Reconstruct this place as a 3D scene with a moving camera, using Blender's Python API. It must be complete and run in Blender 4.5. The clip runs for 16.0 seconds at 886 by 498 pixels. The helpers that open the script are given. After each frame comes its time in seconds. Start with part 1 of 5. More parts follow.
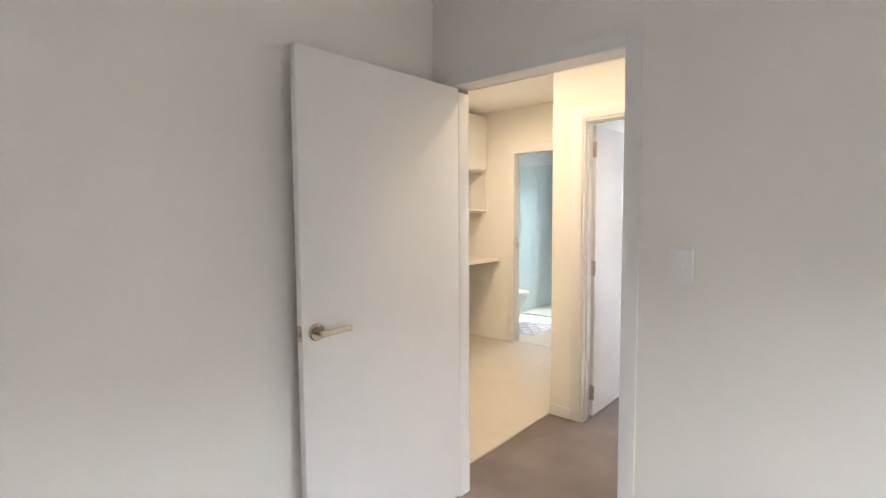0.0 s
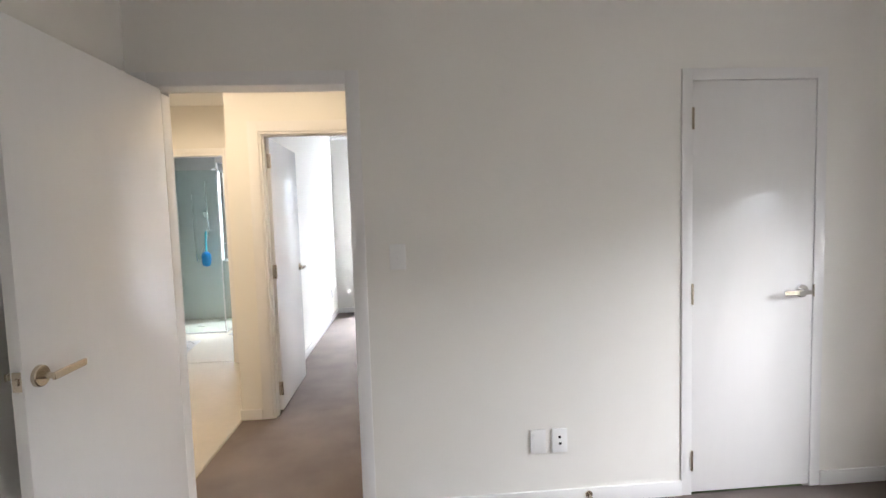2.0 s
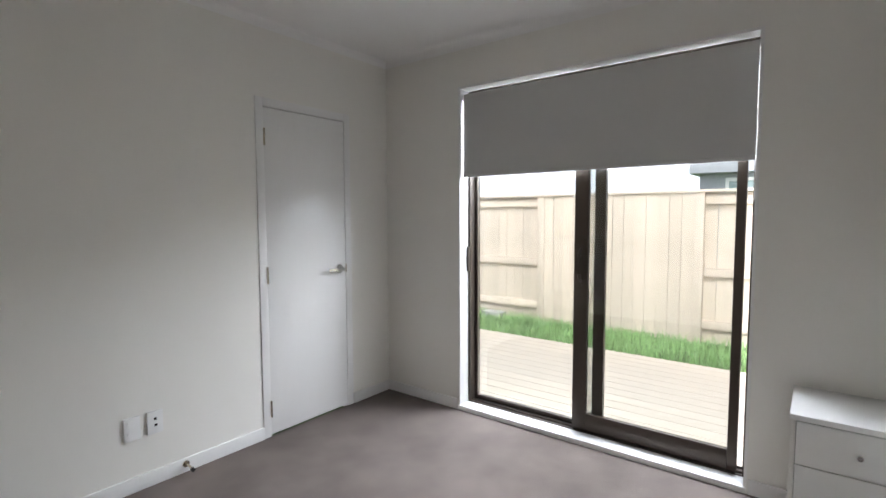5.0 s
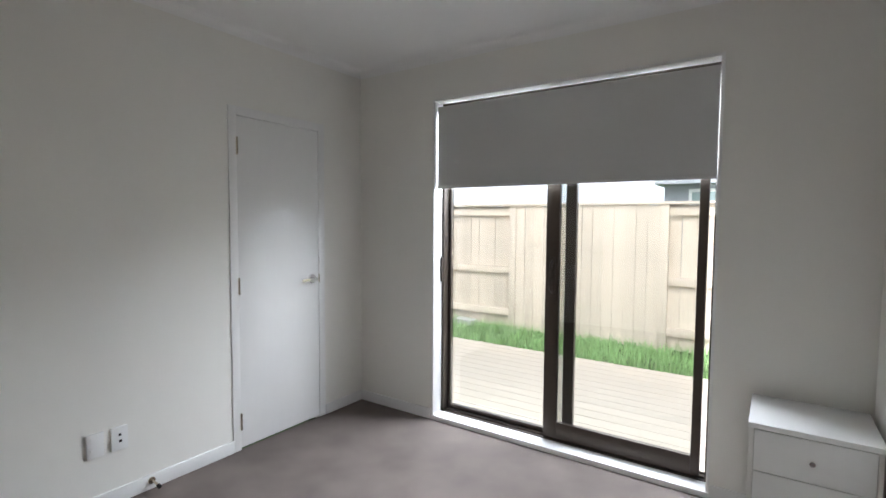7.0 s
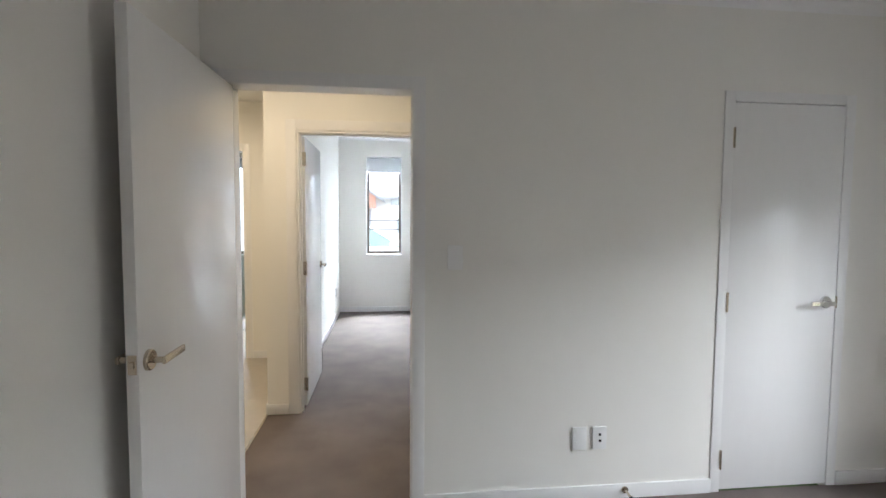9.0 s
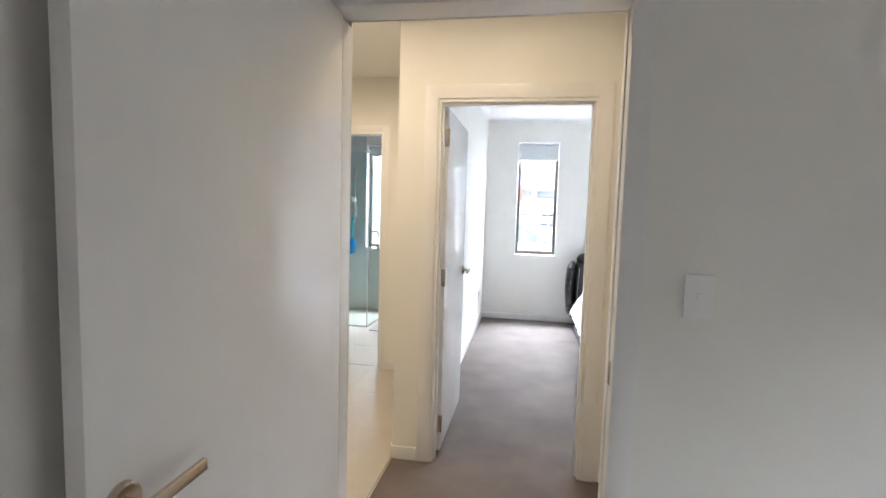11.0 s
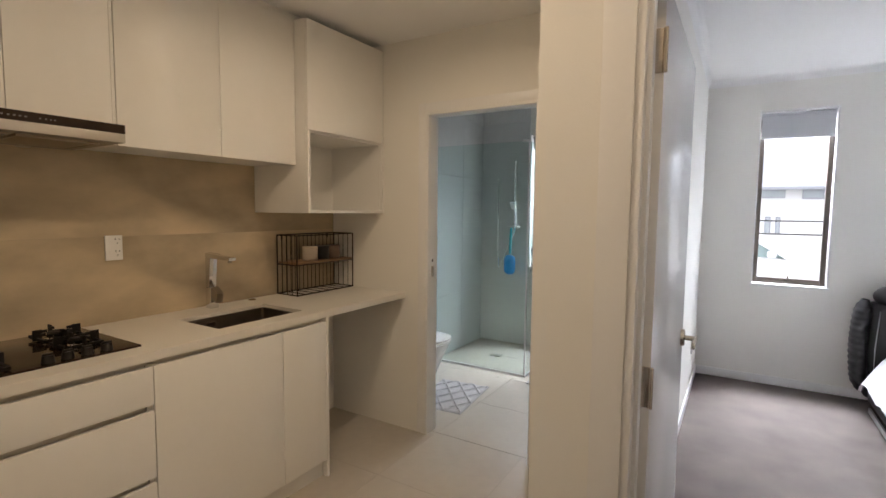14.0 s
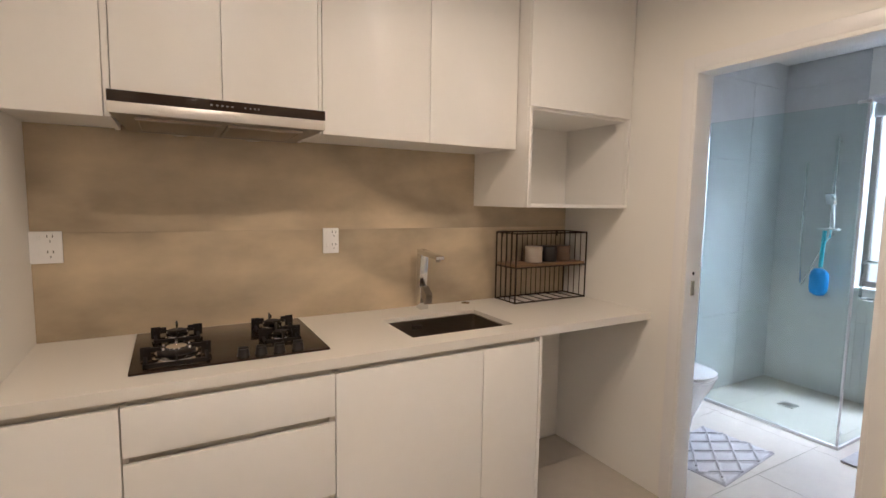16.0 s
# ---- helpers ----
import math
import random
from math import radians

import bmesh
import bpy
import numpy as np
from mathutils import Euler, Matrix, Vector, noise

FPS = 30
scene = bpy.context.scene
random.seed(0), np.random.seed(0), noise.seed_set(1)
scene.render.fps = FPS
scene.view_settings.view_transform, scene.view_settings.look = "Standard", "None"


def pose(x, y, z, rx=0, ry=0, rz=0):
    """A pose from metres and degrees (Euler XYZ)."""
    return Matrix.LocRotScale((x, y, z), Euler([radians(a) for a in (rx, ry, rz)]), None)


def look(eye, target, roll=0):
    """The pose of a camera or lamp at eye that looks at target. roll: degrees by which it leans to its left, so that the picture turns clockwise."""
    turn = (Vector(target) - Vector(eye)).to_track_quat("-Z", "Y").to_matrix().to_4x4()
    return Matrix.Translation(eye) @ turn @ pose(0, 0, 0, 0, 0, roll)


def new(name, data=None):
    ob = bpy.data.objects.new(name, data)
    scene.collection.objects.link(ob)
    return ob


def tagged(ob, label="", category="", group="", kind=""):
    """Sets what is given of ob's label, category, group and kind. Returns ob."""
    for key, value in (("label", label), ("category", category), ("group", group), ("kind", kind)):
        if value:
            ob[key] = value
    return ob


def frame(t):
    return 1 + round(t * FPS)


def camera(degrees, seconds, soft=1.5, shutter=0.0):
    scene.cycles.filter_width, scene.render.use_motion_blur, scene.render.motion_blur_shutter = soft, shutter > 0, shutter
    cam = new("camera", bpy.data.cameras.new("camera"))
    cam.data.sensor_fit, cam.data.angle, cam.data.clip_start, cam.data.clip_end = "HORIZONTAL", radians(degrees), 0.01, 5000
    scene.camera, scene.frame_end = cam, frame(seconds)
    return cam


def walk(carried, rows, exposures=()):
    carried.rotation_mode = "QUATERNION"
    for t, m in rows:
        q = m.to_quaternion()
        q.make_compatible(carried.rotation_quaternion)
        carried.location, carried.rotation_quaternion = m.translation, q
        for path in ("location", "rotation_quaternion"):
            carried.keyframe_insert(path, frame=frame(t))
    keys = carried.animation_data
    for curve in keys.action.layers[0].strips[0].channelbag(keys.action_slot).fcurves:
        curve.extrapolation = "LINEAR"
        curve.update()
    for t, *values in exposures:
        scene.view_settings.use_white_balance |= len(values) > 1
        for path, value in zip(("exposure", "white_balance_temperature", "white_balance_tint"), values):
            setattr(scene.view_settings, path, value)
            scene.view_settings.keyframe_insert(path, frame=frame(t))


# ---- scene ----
cam = camera(84.5, 16.0)
PATH = [
    (0, (0.675, -1.768, 1.402), (-0.638, -0.265, 1.261), -0.4),
    (0.5, (0.644, -1.874, 1.384), (-0.411, -0.183, 1.223), -0.4),
    (1, (0.57, -2.017, 1.412), (-0.184, -0.177, 1.202), -0.2),
    (1.5, (0.386, -2.108, 1.391), (0.096, -0.135, 1.24), -1.0),
    (2, (0.253, -2.216, 1.405), (0.394, -0.226, 1.266), -1.8),
    (2.5, (0.165, -2.325, 1.407), (0.574, -0.375, 1.23), -0.6),
    (3, (0.062, -2.404, 1.413), (0.725, -0.526, 1.226), -0.5),
    (3.5, (-0.094, -2.477, 1.406), (0.95, -0.779, 1.241), -1.2),
    (4, (-0.093, -2.58, 1.37), (1.212, -1.073, 1.206), -1.4),
    (4.5, (-0.07, -2.61, 1.347), (1.44, -1.308, 1.188), -0.8),
    (7, (-0.1, -2.611, 1.389), (1.551, -1.489, 1.272), 0.4),
    (7.5, (-0.176, -2.523, 1.386), (1.21, -1.085, 1.272), 0.1),
    (8, (-0.194, -2.422, 1.383), (0.84, -0.714, 1.261), -0.1),
    (8.5, (-0.159, -2.337, 1.399), (0.453, -0.437, 1.27), 0.1),
    (9, (-0.114, -2.274, 1.405), (0.112, -0.29, 1.28), 0.4),
    (9.5, (-0.125, -2.174, 1.394), (-0.143, -0.179, 1.248), 0.6),
    (11.8, (-0.308, -0.874, 1.451), (-0.708, 1.078, 1.284), 1.4),
    (12, (-0.32, -0.773, 1.452), (-0.73, 1.178, 1.287), 0.9),
    (12.5, (-0.323, -0.519, 1.449), (-0.925, 1.382, 1.297), 0.9),
    (13, (-0.357, -0.308, 1.472), (-1.118, 1.532, 1.29), 1.8),
    (13.5, (-0.488, -0.078, 1.447), (-1.306, 1.74, 1.282), 1.0),
    (14, (-0.541, 0.122, 1.455), (-1.574, 1.828, 1.298), 0.6),
    (14.5, (-0.568, 0.26, 1.459), (-1.868, 1.771, 1.294), 1.7),
    (15, (-0.68, 0.38, 1.455), (-2.15, 1.724, 1.272), 1.7),
    (15.5, (-0.782, 0.496, 1.467), (-2.359, 1.71, 1.273), 1.2),
    (16, (-0.809, 0.613, 1.453), (-2.545, 1.589, 1.26), 0.9),
]
walk(cam, [(t, look(eye, target, roll)) for t, eye, target, roll in PATH], [
    (0.0, 3.2, 6250, 15), (1.0, 3.0, 6250, 15), (2.0, 2.85, 6250, 15), (3.0, 2.57, 6200, 14), (4.0, 2.36, 6150, 14), (4.5, 2.28, 6100, 13),
    (7.0, 2.25, 5950, 11), (8.0, 2.22, 5950, 11), (9.0, 2.46, 6000, 11), (9.5, 2.65, 6000, 12), (12.0, 2.6, 5950, 13), (12.5, 2.38, 6100, 14),
    (13.0, 2.18, 6150, 14), (13.5, 1.98, 6200, 15), (14.0, 1.8, 6300, 17), (14.5, 1.85, 6200, 19), (15.0, 2.0, 6150, 21), (15.5, 2.18, 5900, 21), (16.0, 2.43, 5600, 21)])

# ---- world, sun, exposure ----
world = bpy.data.worlds.new("overcast_sky")
scene.world = world
world.use_nodes = True
wn = world.node_tree
sky = wn.nodes.new("ShaderNodeTexSky")
sky.sky_type, sky.sun_disc = "NISHITA", False
sky.sun_elevation, sky.sun_rotation = radians(50), radians(250)
sky.air_density, sky.dust_density, sky.ozone_density = 1.0, 6.0, 1.0
cloud = wn.nodes.new("ShaderNodeMixRGB")
cloud.blend_type, cloud.inputs[0].default_value = "ADD", 1.0
cloud.inputs[2].default_value = (11.6, 12.1, 12.9, 1)  # white overcast over the clear sky
wn.links.new(sky.outputs[0], cloud.inputs[1])
wn.links.new(cloud.outputs[0], wn.nodes["Background"].inputs[0])
wn.nodes["Background"].inputs[1].default_value = 0.05
sun = new("sun", bpy.data.lights.new("sun", "SUN"))
sun.data.energy, sun.data.angle, sun.data.color = 0.5, radians(30), (1.0, 0.97, 0.93)
sun.matrix_basis = look((-6.0, -2.5, 8.5), (0, 0, 0))

WARM = (1.0, 0.785, 0.51)


def downlight_lamp(x, y, z, watts):
    lamp = new("downlight_lamp", bpy.data.lights.new("downlight_lamp", "AREA"))
    lamp.data.shape, lamp.data.size, lamp.data.energy, lamp.data.color = "DISK", 0.10, watts, WARM
    lamp.data.spread = radians(170)
    lamp.matrix_basis = pose(x, y, z)


for lx, ly, lw in ((-1.72, 1.75, 1.7), (-1.45, 0.72, 1.75), (-0.42, 0.62, 0.7)):
    downlight_lamp(lx, ly, 2.492, lw)


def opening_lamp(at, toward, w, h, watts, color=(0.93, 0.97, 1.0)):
    """A lamp added outside an opening, out of view, in place of the sky's light."""
    lamp = new("daylight_fill_lamp", bpy.data.lights.new("daylight_fill_lamp", "AREA"))
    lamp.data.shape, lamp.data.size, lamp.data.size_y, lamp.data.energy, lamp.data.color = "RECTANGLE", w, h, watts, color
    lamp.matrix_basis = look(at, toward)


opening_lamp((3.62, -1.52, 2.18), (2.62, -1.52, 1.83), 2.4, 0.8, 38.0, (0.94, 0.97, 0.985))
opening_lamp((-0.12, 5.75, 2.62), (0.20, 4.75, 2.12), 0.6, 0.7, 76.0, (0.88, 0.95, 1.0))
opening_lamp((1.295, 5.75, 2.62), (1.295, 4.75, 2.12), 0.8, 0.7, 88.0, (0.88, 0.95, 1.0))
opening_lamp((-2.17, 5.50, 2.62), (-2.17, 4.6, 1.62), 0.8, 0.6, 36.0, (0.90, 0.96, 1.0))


# ---- materials ----
def material(name, color, rough=0.5, metal=0.0, grain=40.0, vary=0.06, stain=1.5, bump=0.0, bump_scale=None,
             coat=0.0, per_piece=0.0, stretch=(1, 1, 1), spec=0.5):
    m = bpy.data.materials.new(name)
    m.use_nodes = True
    t = m.node_tree
    b = t.nodes["Principled BSDF"]
    b.inputs["Metallic"].default_value = metal
    b.inputs["Coat Weight"].default_value = coat
    b.inputs["Specular IOR Level"].default_value = spec
    co = t.nodes.new("ShaderNodeTexCoord")
    mp = t.nodes.new("ShaderNodeMapping")
    mp.inputs["Scale"].default_value = stretch
    t.links.new(co.outputs["Object"], mp.inputs[0])
    fine, wide = t.nodes.new("ShaderNodeTexNoise"), t.nodes.new("ShaderNodeTexNoise")
    fine.inputs["Scale"].default_value, wide.inputs["Scale"].default_value = grain, stain
    fine.inputs["Detail"].default_value = wide.inputs["Detail"].default_value = 5
    t.links.new(mp.outputs[0], fine.inputs[0])
    t.links.new(mp.outputs[0], wide.inputs[0])
    mix = t.nodes.new("ShaderNodeMath")
    mix.operation = "ADD"
    t.links.new(fine.outputs[0], mix.inputs[0])
    t.links.new(wide.outputs[0], mix.inputs[1])
    last = mix.outputs[0]
    if per_piece:
        info, more = t.nodes.new("ShaderNodeObjectInfo"), t.nodes.new("ShaderNodeMath")
        more.operation, more.inputs[1].default_value = "MULTIPLY_ADD", per_piece
        t.links.new(info.outputs["Random"], more.inputs[0])
        t.links.new(last, more.inputs[2])
        last = more.outputs[0]
    rng = t.nodes.new("ShaderNodeMapRange")
    rng.inputs["From Min"].default_value, rng.inputs["From Max"].default_value = 0.6, 1.4 + per_piece
    rng.inputs["To Min"].default_value, rng.inputs["To Max"].default_value = 1 - vary, 1 + vary
    t.links.new(last, rng.inputs[0])
    mul = t.nodes.new("ShaderNodeVectorMath")
    mul.operation, mul.inputs[0].default_value = "MULTIPLY", color
    t.links.new(rng.outputs[0], mul.inputs[1])
    t.links.new(mul.outputs[0], b.inputs["Base Color"])
    rr = t.nodes.new("ShaderNodeMapRange")
    rr.inputs["To Min"].default_value, rr.inputs["To Max"].default_value = rough * 0.85, min(1.0, rough * 1.15)
    t.links.new(wide.outputs[0], rr.inputs[0])
    t.links.new(rr.outputs[0], b.inputs["Roughness"])
    if bump:
        bn, bt = t.nodes.new("ShaderNodeBump"), t.nodes.new("ShaderNodeTexNoise")
        bt.inputs["Scale"].default_value = bump_scale or grain
        bt.inputs["Detail"].default_value = 3
        t.links.new(mp.outputs[0], bt.inputs[0])
        bn.inputs["Strength"].default_value, bn.inputs["Distance"].default_value = bump, 0.004
        t.links.new(bt.outputs[0], bn.inputs["Height"])
        t.links.new(bn.outputs[0], b.inputs["Normal"])
    return m


def glass(name, color, rough=0.0, ior=1.45):
    m = bpy.data.materials.new(name)
    m.use_nodes = True
    b = m.node_tree.nodes["Principled BSDF"]
    b.inputs["Base Color"].default_value = (*color, 1)
    b.inputs["Transmission Weight"].default_value = 1.0
    b.inputs["Roughness"].default_value = rough
    b.inputs["IOR"].default_value = ior
    return m


WALL = material("wall_paint", (0.86, 0.84, 0.79), 0.75, grain=180, vary=0.012, stain=1.2, bump=0.06, bump_scale=240)
CEIL = material("ceiling_paint", (0.89, 0.88, 0.865), 0.85, grain=150, vary=0.01, bump=0.05, bump_scale=220)
TRIM = material("trim_enamel", (0.84, 0.83, 0.815), 0.35, grain=60, vary=0.012, bump=0.02)
DOOR = material("door_enamel", (0.85, 0.84, 0.825), 0.20, grain=30, vary=0.012, bump=0.015, bump_scale=90, stretch=(1, 1, 0.15))
CARPET = material("carpet_pile", (0.182, 0.152, 0.137), 0.98, grain=420, vary=0.34, stain=3.0, bump=0.5, bump_scale=500, spec=0.1)
NICKEL = material("brushed_nickel", (0.62, 0.545, 0.44), 0.25, 1.0, grain=200, vary=0.05)
CHROME = material("chrome", (0.78, 0.78, 0.78), 0.10, 1.0, vary=0.02)
STEEL = material("stainless_steel", (0.60, 0.57, 0.53), 0.30, 1.0, grain=120, vary=0.05, stretch=(1, 0.05, 1))
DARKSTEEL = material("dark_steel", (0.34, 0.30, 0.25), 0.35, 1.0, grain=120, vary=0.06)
BRONZE = material("bronze_aluminium", (0.072, 0.055, 0.043), 0.38, 0.3, grain=300, vary=0.08, bump=0.03)
BLIND = material("blind_fabric", (0.63, 0.625, 0.61), 0.9, grain=500, vary=0.05, bump=0.15, bump_scale=900)
BLIND_PALE = material("pale_blind_fabric", (0.62, 0.63, 0.66), 0.9, grain=500, vary=0.04, bump=0.15, bump_scale=900)
PLASTIC = material("white_plastic", (0.90, 0.895, 0.88), 0.25, vary=0.01)
BLACK = material("black_plastic", (0.015, 0.013, 0.012), 0.4, vary=0.1, spec=0.3)
CABINET = material("cabinet_melamine", (0.86, 0.84, 0.80), 0.35, grain=25, vary=0.012, bump=0.015)
CARCASS = material("cabinet_carcass", (0.76, 0.70, 0.60), 0.5, grain=25, vary=0.015)
BENCH = material("engineered_stone", (0.80, 0.765, 0.70), 0.30, grain=260, vary=0.025, stain=0.8)
SPLASH = material("splash_tile", (0.50, 0.405, 0.272), 0.45, grain=5, vary=0.46, stain=1.5, stretch=(1, 0.6, 1.15))
TILE = material("floor_tile", (0.52, 0.472, 0.405), 0.38, grain=14, vary=0.07, stain=2.5, per_piece=0.12, bump=0.02, bump_scale=30)
SPLASHGROUT = material("splash_grout", (0.38, 0.31, 0.23), 0.9, grain=200, vary=0.08)
BATHGROUT = material("bathroom_grout", (0.585, 0.585, 0.57), 0.9, grain=200, vary=0.06)
GROUT = material("grout", (0.50, 0.455, 0.39), 0.9, grain=200, vary=0.08)
BATHTILE = material("bathroom_tile", (0.61, 0.61, 0.595), 0.32, grain=10, vary=0.06, stain=2.0, per_piece=0.05)
PORCELAIN = material("porcelain", (0.86, 0.86, 0.85), 0.08, vary=0.01, coat=0.3)
MARK = material("grey_print", (0.16, 0.15, 0.14), 0.6, vary=0.02)
HOODDARK = material("dark_filter_steel", (0.34, 0.29, 0.23), 0.42, 0.9, grain=120, vary=0.1)
HOBGLASS = material("hob_black_glass", (0.026, 0.015, 0.010), 0.05, vary=0.03, spec=0.3)
IRON = material("cast_iron", (0.012, 0.010, 0.009), 0.5, grain=120, vary=0.15, bump=0.2, spec=0.25)
WIRE = material("black_wire", (0.03, 0.018, 0.013), 0.4, 0.4, vary=0.1)
OAK = material("oak_shelf", (0.32, 0.19, 0.10), 0.5, grain=18, vary=0.25, stretch=(6, 1, 6))
FENCE = material("fence_pine", (0.57, 0.49, 0.40), 0.75, grain=14, vary=0.24, stain=2, per_piece=0.5, stretch=(6, 6, 0.7))
DECK = material("deck_pine", (0.51, 0.435, 0.34), 0.7, grain=12, vary=0.12, stain=1.5, per_piece=0.4, stretch=(6, 0.6, 6))
GRASS = material("grass", (0.27, 0.42, 0.17), 0.6, grain=8, vary=0.45, stain=2)
SOIL = material("ground_lawn", (0.10, 0.15, 0.055), 0.95, grain=14, vary=0.35, bump=0.6, bump_scale=40)
ASPHALT = material("asphalt", (0.06, 0.06, 0.062), 0.9, grain=80, vary=0.2, bump=0.4)
CONCRETE = material("concrete", (0.42, 0.41, 0.39), 0.85, grain=30, vary=0.12, bump=0.2)
LEATHER = material("black_leather", (0.028, 0.026, 0.027), 0.36, grain=60, vary=0.15, bump=0.25, bump_scale=160)
LINEN = material("white_linen", (0.76, 0.76, 0.78), 0.85, grain=300, vary=0.015, bump=0.12, bump_scale=14)
SILVER = material("silver_trim", (0.70, 0.70, 0.70), 0.3, 0.8, vary=0.03)
MAT_A = material("mat_grey", (0.55, 0.54, 0.55), 0.95, grain=220, vary=0.12, bump=0.8, bump_scale=320)
MAT_C = material("mat_mid_grey", (0.52, 0.51, 0.525), 0.95, grain=220, vary=0.1, bump=0.8, bump_scale=320)
MAT_B = material("mat_dark_grey", (0.45, 0.44, 0.45), 0.95, grain=220, vary=0.12, bump=0.8, bump_scale=320)
BLUE = material("blue_bristle", (0.01, 0.28, 0.72), 0.5, grain=150, vary=0.2, bump=0.6)
CYAN = material("turquoise_plastic", (0.05, 0.50, 0.62), 0.3, vary=0.05)
PLASTER = material("white_render", (0.78, 0.77, 0.75), 0.85, grain=60, vary=0.04, bump=0.1)
BRICK = material("orange_brick", (0.50, 0.27, 0.20), 0.85, grain=30, vary=0.2)
ROOF = material("grey_roof", (0.30, 0.315, 0.335), 0.7, grain=20, vary=0.1)
GARAGE = material("grey_garage_door", (0.30, 0.31, 0.33), 0.5, vary=0.05)
CARPAINT = material("white_car_paint", (0.80, 0.80, 0.80), 0.2, vary=0.01, coat=0.6)
CARGLASS = material("dark_car_glass", (0.20, 0.27, 0.265), 0.08, vary=0.05)
FARGLASS = material("pale_house_glass", (0.40, 0.43, 0.45), 0.1, vary=0.05)
RUBBER = material("tyre_rubber", (0.02, 0.02, 0.02), 0.8, vary=0.1)
CREAM = material("cream_tin", (0.68, 0.60, 0.50), 0.4, vary=0.03)
BLACKTIN = material("black_tin", (0.03, 0.028, 0.028), 0.4, vary=0.05)
BROWNTIN = material("brown_tin", (0.22, 0.15, 0.11), 0.4, vary=0.05)
CLEAR = glass("window_glass", (0.93, 0.95, 0.945))
# Clear deck-door glass, coloured grey to hold down the bright outdoors.
DIMGLASS = glass("view_dimming_glass", (0.56, 0.575, 0.56))
SHOWERGLASS = glass("shower_glass", (0.79, 0.915, 0.90), ior=1.25)
SHOWERDOOR = glass("shower_door_glass", (0.80, 0.93, 0.915), ior=1.5)
OBSCURE = glass("obscure_window_glass", (0.95, 0.965, 0.96), rough=0.4)
LIT = bpy.data.materials.new("downlight_diffuser")
LIT.use_nodes = True
LIT.node_tree.nodes["Principled BSDF"].inputs["Emission Color"].default_value = (*WARM, 1)
LIT.node_tree.nodes["Principled BSDF"].inputs["Emission Strength"].default_value = 2.0


# ---- mesh helpers ----
def box(bm, x0, x1, y0, y1, z0, z1, bevel=0.0, seg=2, mat=None):
    r = bmesh.ops.create_cube(bm, size=1)
    m = Matrix.Translation(((x0 + x1) / 2, (y0 + y1) / 2, (z0 + z1) / 2)) @ Matrix.Diagonal((abs(x1 - x0), abs(y1 - y0), abs(z1 - z0), 1))
    if mat is not None:
        m = mat @ m
    bmesh.ops.transform(bm, matrix=m, verts=r["verts"])
    if bevel:
        edges = list({e for v in r["verts"] for e in v.link_edges})
        bmesh.ops.bevel(bm, geom=edges, offset=bevel, segments=seg, profile=0.6, affect="EDGES")
    return bm


def B(*a, **k):
    return box(bmesh.new(), *a, **k)


def cyl(bm, p, q, r0, r1=None, n=20, caps=True):
    p, q = Vector(p), Vector(q)
    d = q - p
    m = Matrix.Translation((p + q) / 2) @ d.to_track_quat("Z", "Y").to_matrix().to_4x4()
    bmesh.ops.create_cone(bm, cap_ends=caps, segments=n, radius1=r0, radius2=r0 if r1 is None else r1, depth=d.length, matrix=m)
    return bm


def C(*a, **k):
    return cyl(bmesh.new(), *a, **k)


def tube(bm, pts, r, n=8, closed=False):
    """A round bar along a line of points."""
    pts = [Vector(p) for p in pts]
    rings = []
    for i, p in enumerate(pts):
        a = pts[i - 1] if (i or closed) else p
        b = pts[(i + 1) % len(pts)] if (i + 1 < len(pts) or closed) else p
        q = (b - a).to_track_quat("Z", "Y")
        rings.append([bm.verts.new(p + q @ Vector((r * math.cos(2 * math.pi * k / n), r * math.sin(2 * math.pi * k / n), 0))) for k in range(n)])
    for i in range(len(rings) if closed else len(rings) - 1):
        u, v = rings[i], rings[(i + 1) % len(rings)]
        for k in range(n):
            bm.faces.new((u[k], u[(k + 1) % n], v[(k + 1) % n], v[k]))
    if not closed:
        bm.faces.new(rings[0][::-1])
        bm.faces.new(rings[-1])
    return bm


def lathe(bm, profile, at, n=32, sx=1.0, sy=1.0):
    rings = []
    for r, z in profile:
        rings.append([bm.verts.new((at[0] + r * sx * math.cos(2 * math.pi * k / n), at[1] + r * sy * math.sin(2 * math.pi * k / n), at[2] + z)) for k in range(n)])
    for u, v in zip(rings, rings[1:]):
        for k in range(n):
            bm.faces.new((u[k], u[(k + 1) % n], v[(k + 1) % n], v[k]))
    bm.faces.new(rings[0][::-1])
    bm.faces.new(rings[-1])
    return bm


def sheet(fn, nu, nv, thick=0.0):
    """A grid surface fn(u, v) -> place, u and v from 0 to 1."""
    bm = bmesh.new()
    g = [[bm.verts.new(fn(i / nu, j / nv)) for j in range(nv + 1)] for i in range(nu + 1)]
    for i in range(nu):
        for j in range(nv):
            bm.faces.new((g[i][j], g[i + 1][j], g[i + 1][j + 1], g[i][j + 1]))
    if thick:
        bmesh.ops.recalc_face_normals(bm, faces=bm.faces)
        bmesh.ops.solidify(bm, geom=bm.faces[:], thickness=thick)
    return bm


def mesh_of(name, bm, mat, smooth=True):
    me = bpy.data.meshes.new(name)
    bmesh.ops.recalc_face_normals(bm, faces=bm.faces)
    bm.to_mesh(me)
    bm.free()
    me.materials.append(mat)
    if smooth:
        me.shade_smooth()
        me.set_sharp_from_angle(angle=radians(35))
    return me


def solid(name, bm, mat, label="", category="", group="", kind="", smooth=True):
    return tagged(new(name, mesh_of(name, bm, mat, smooth)), label, category, group, kind)


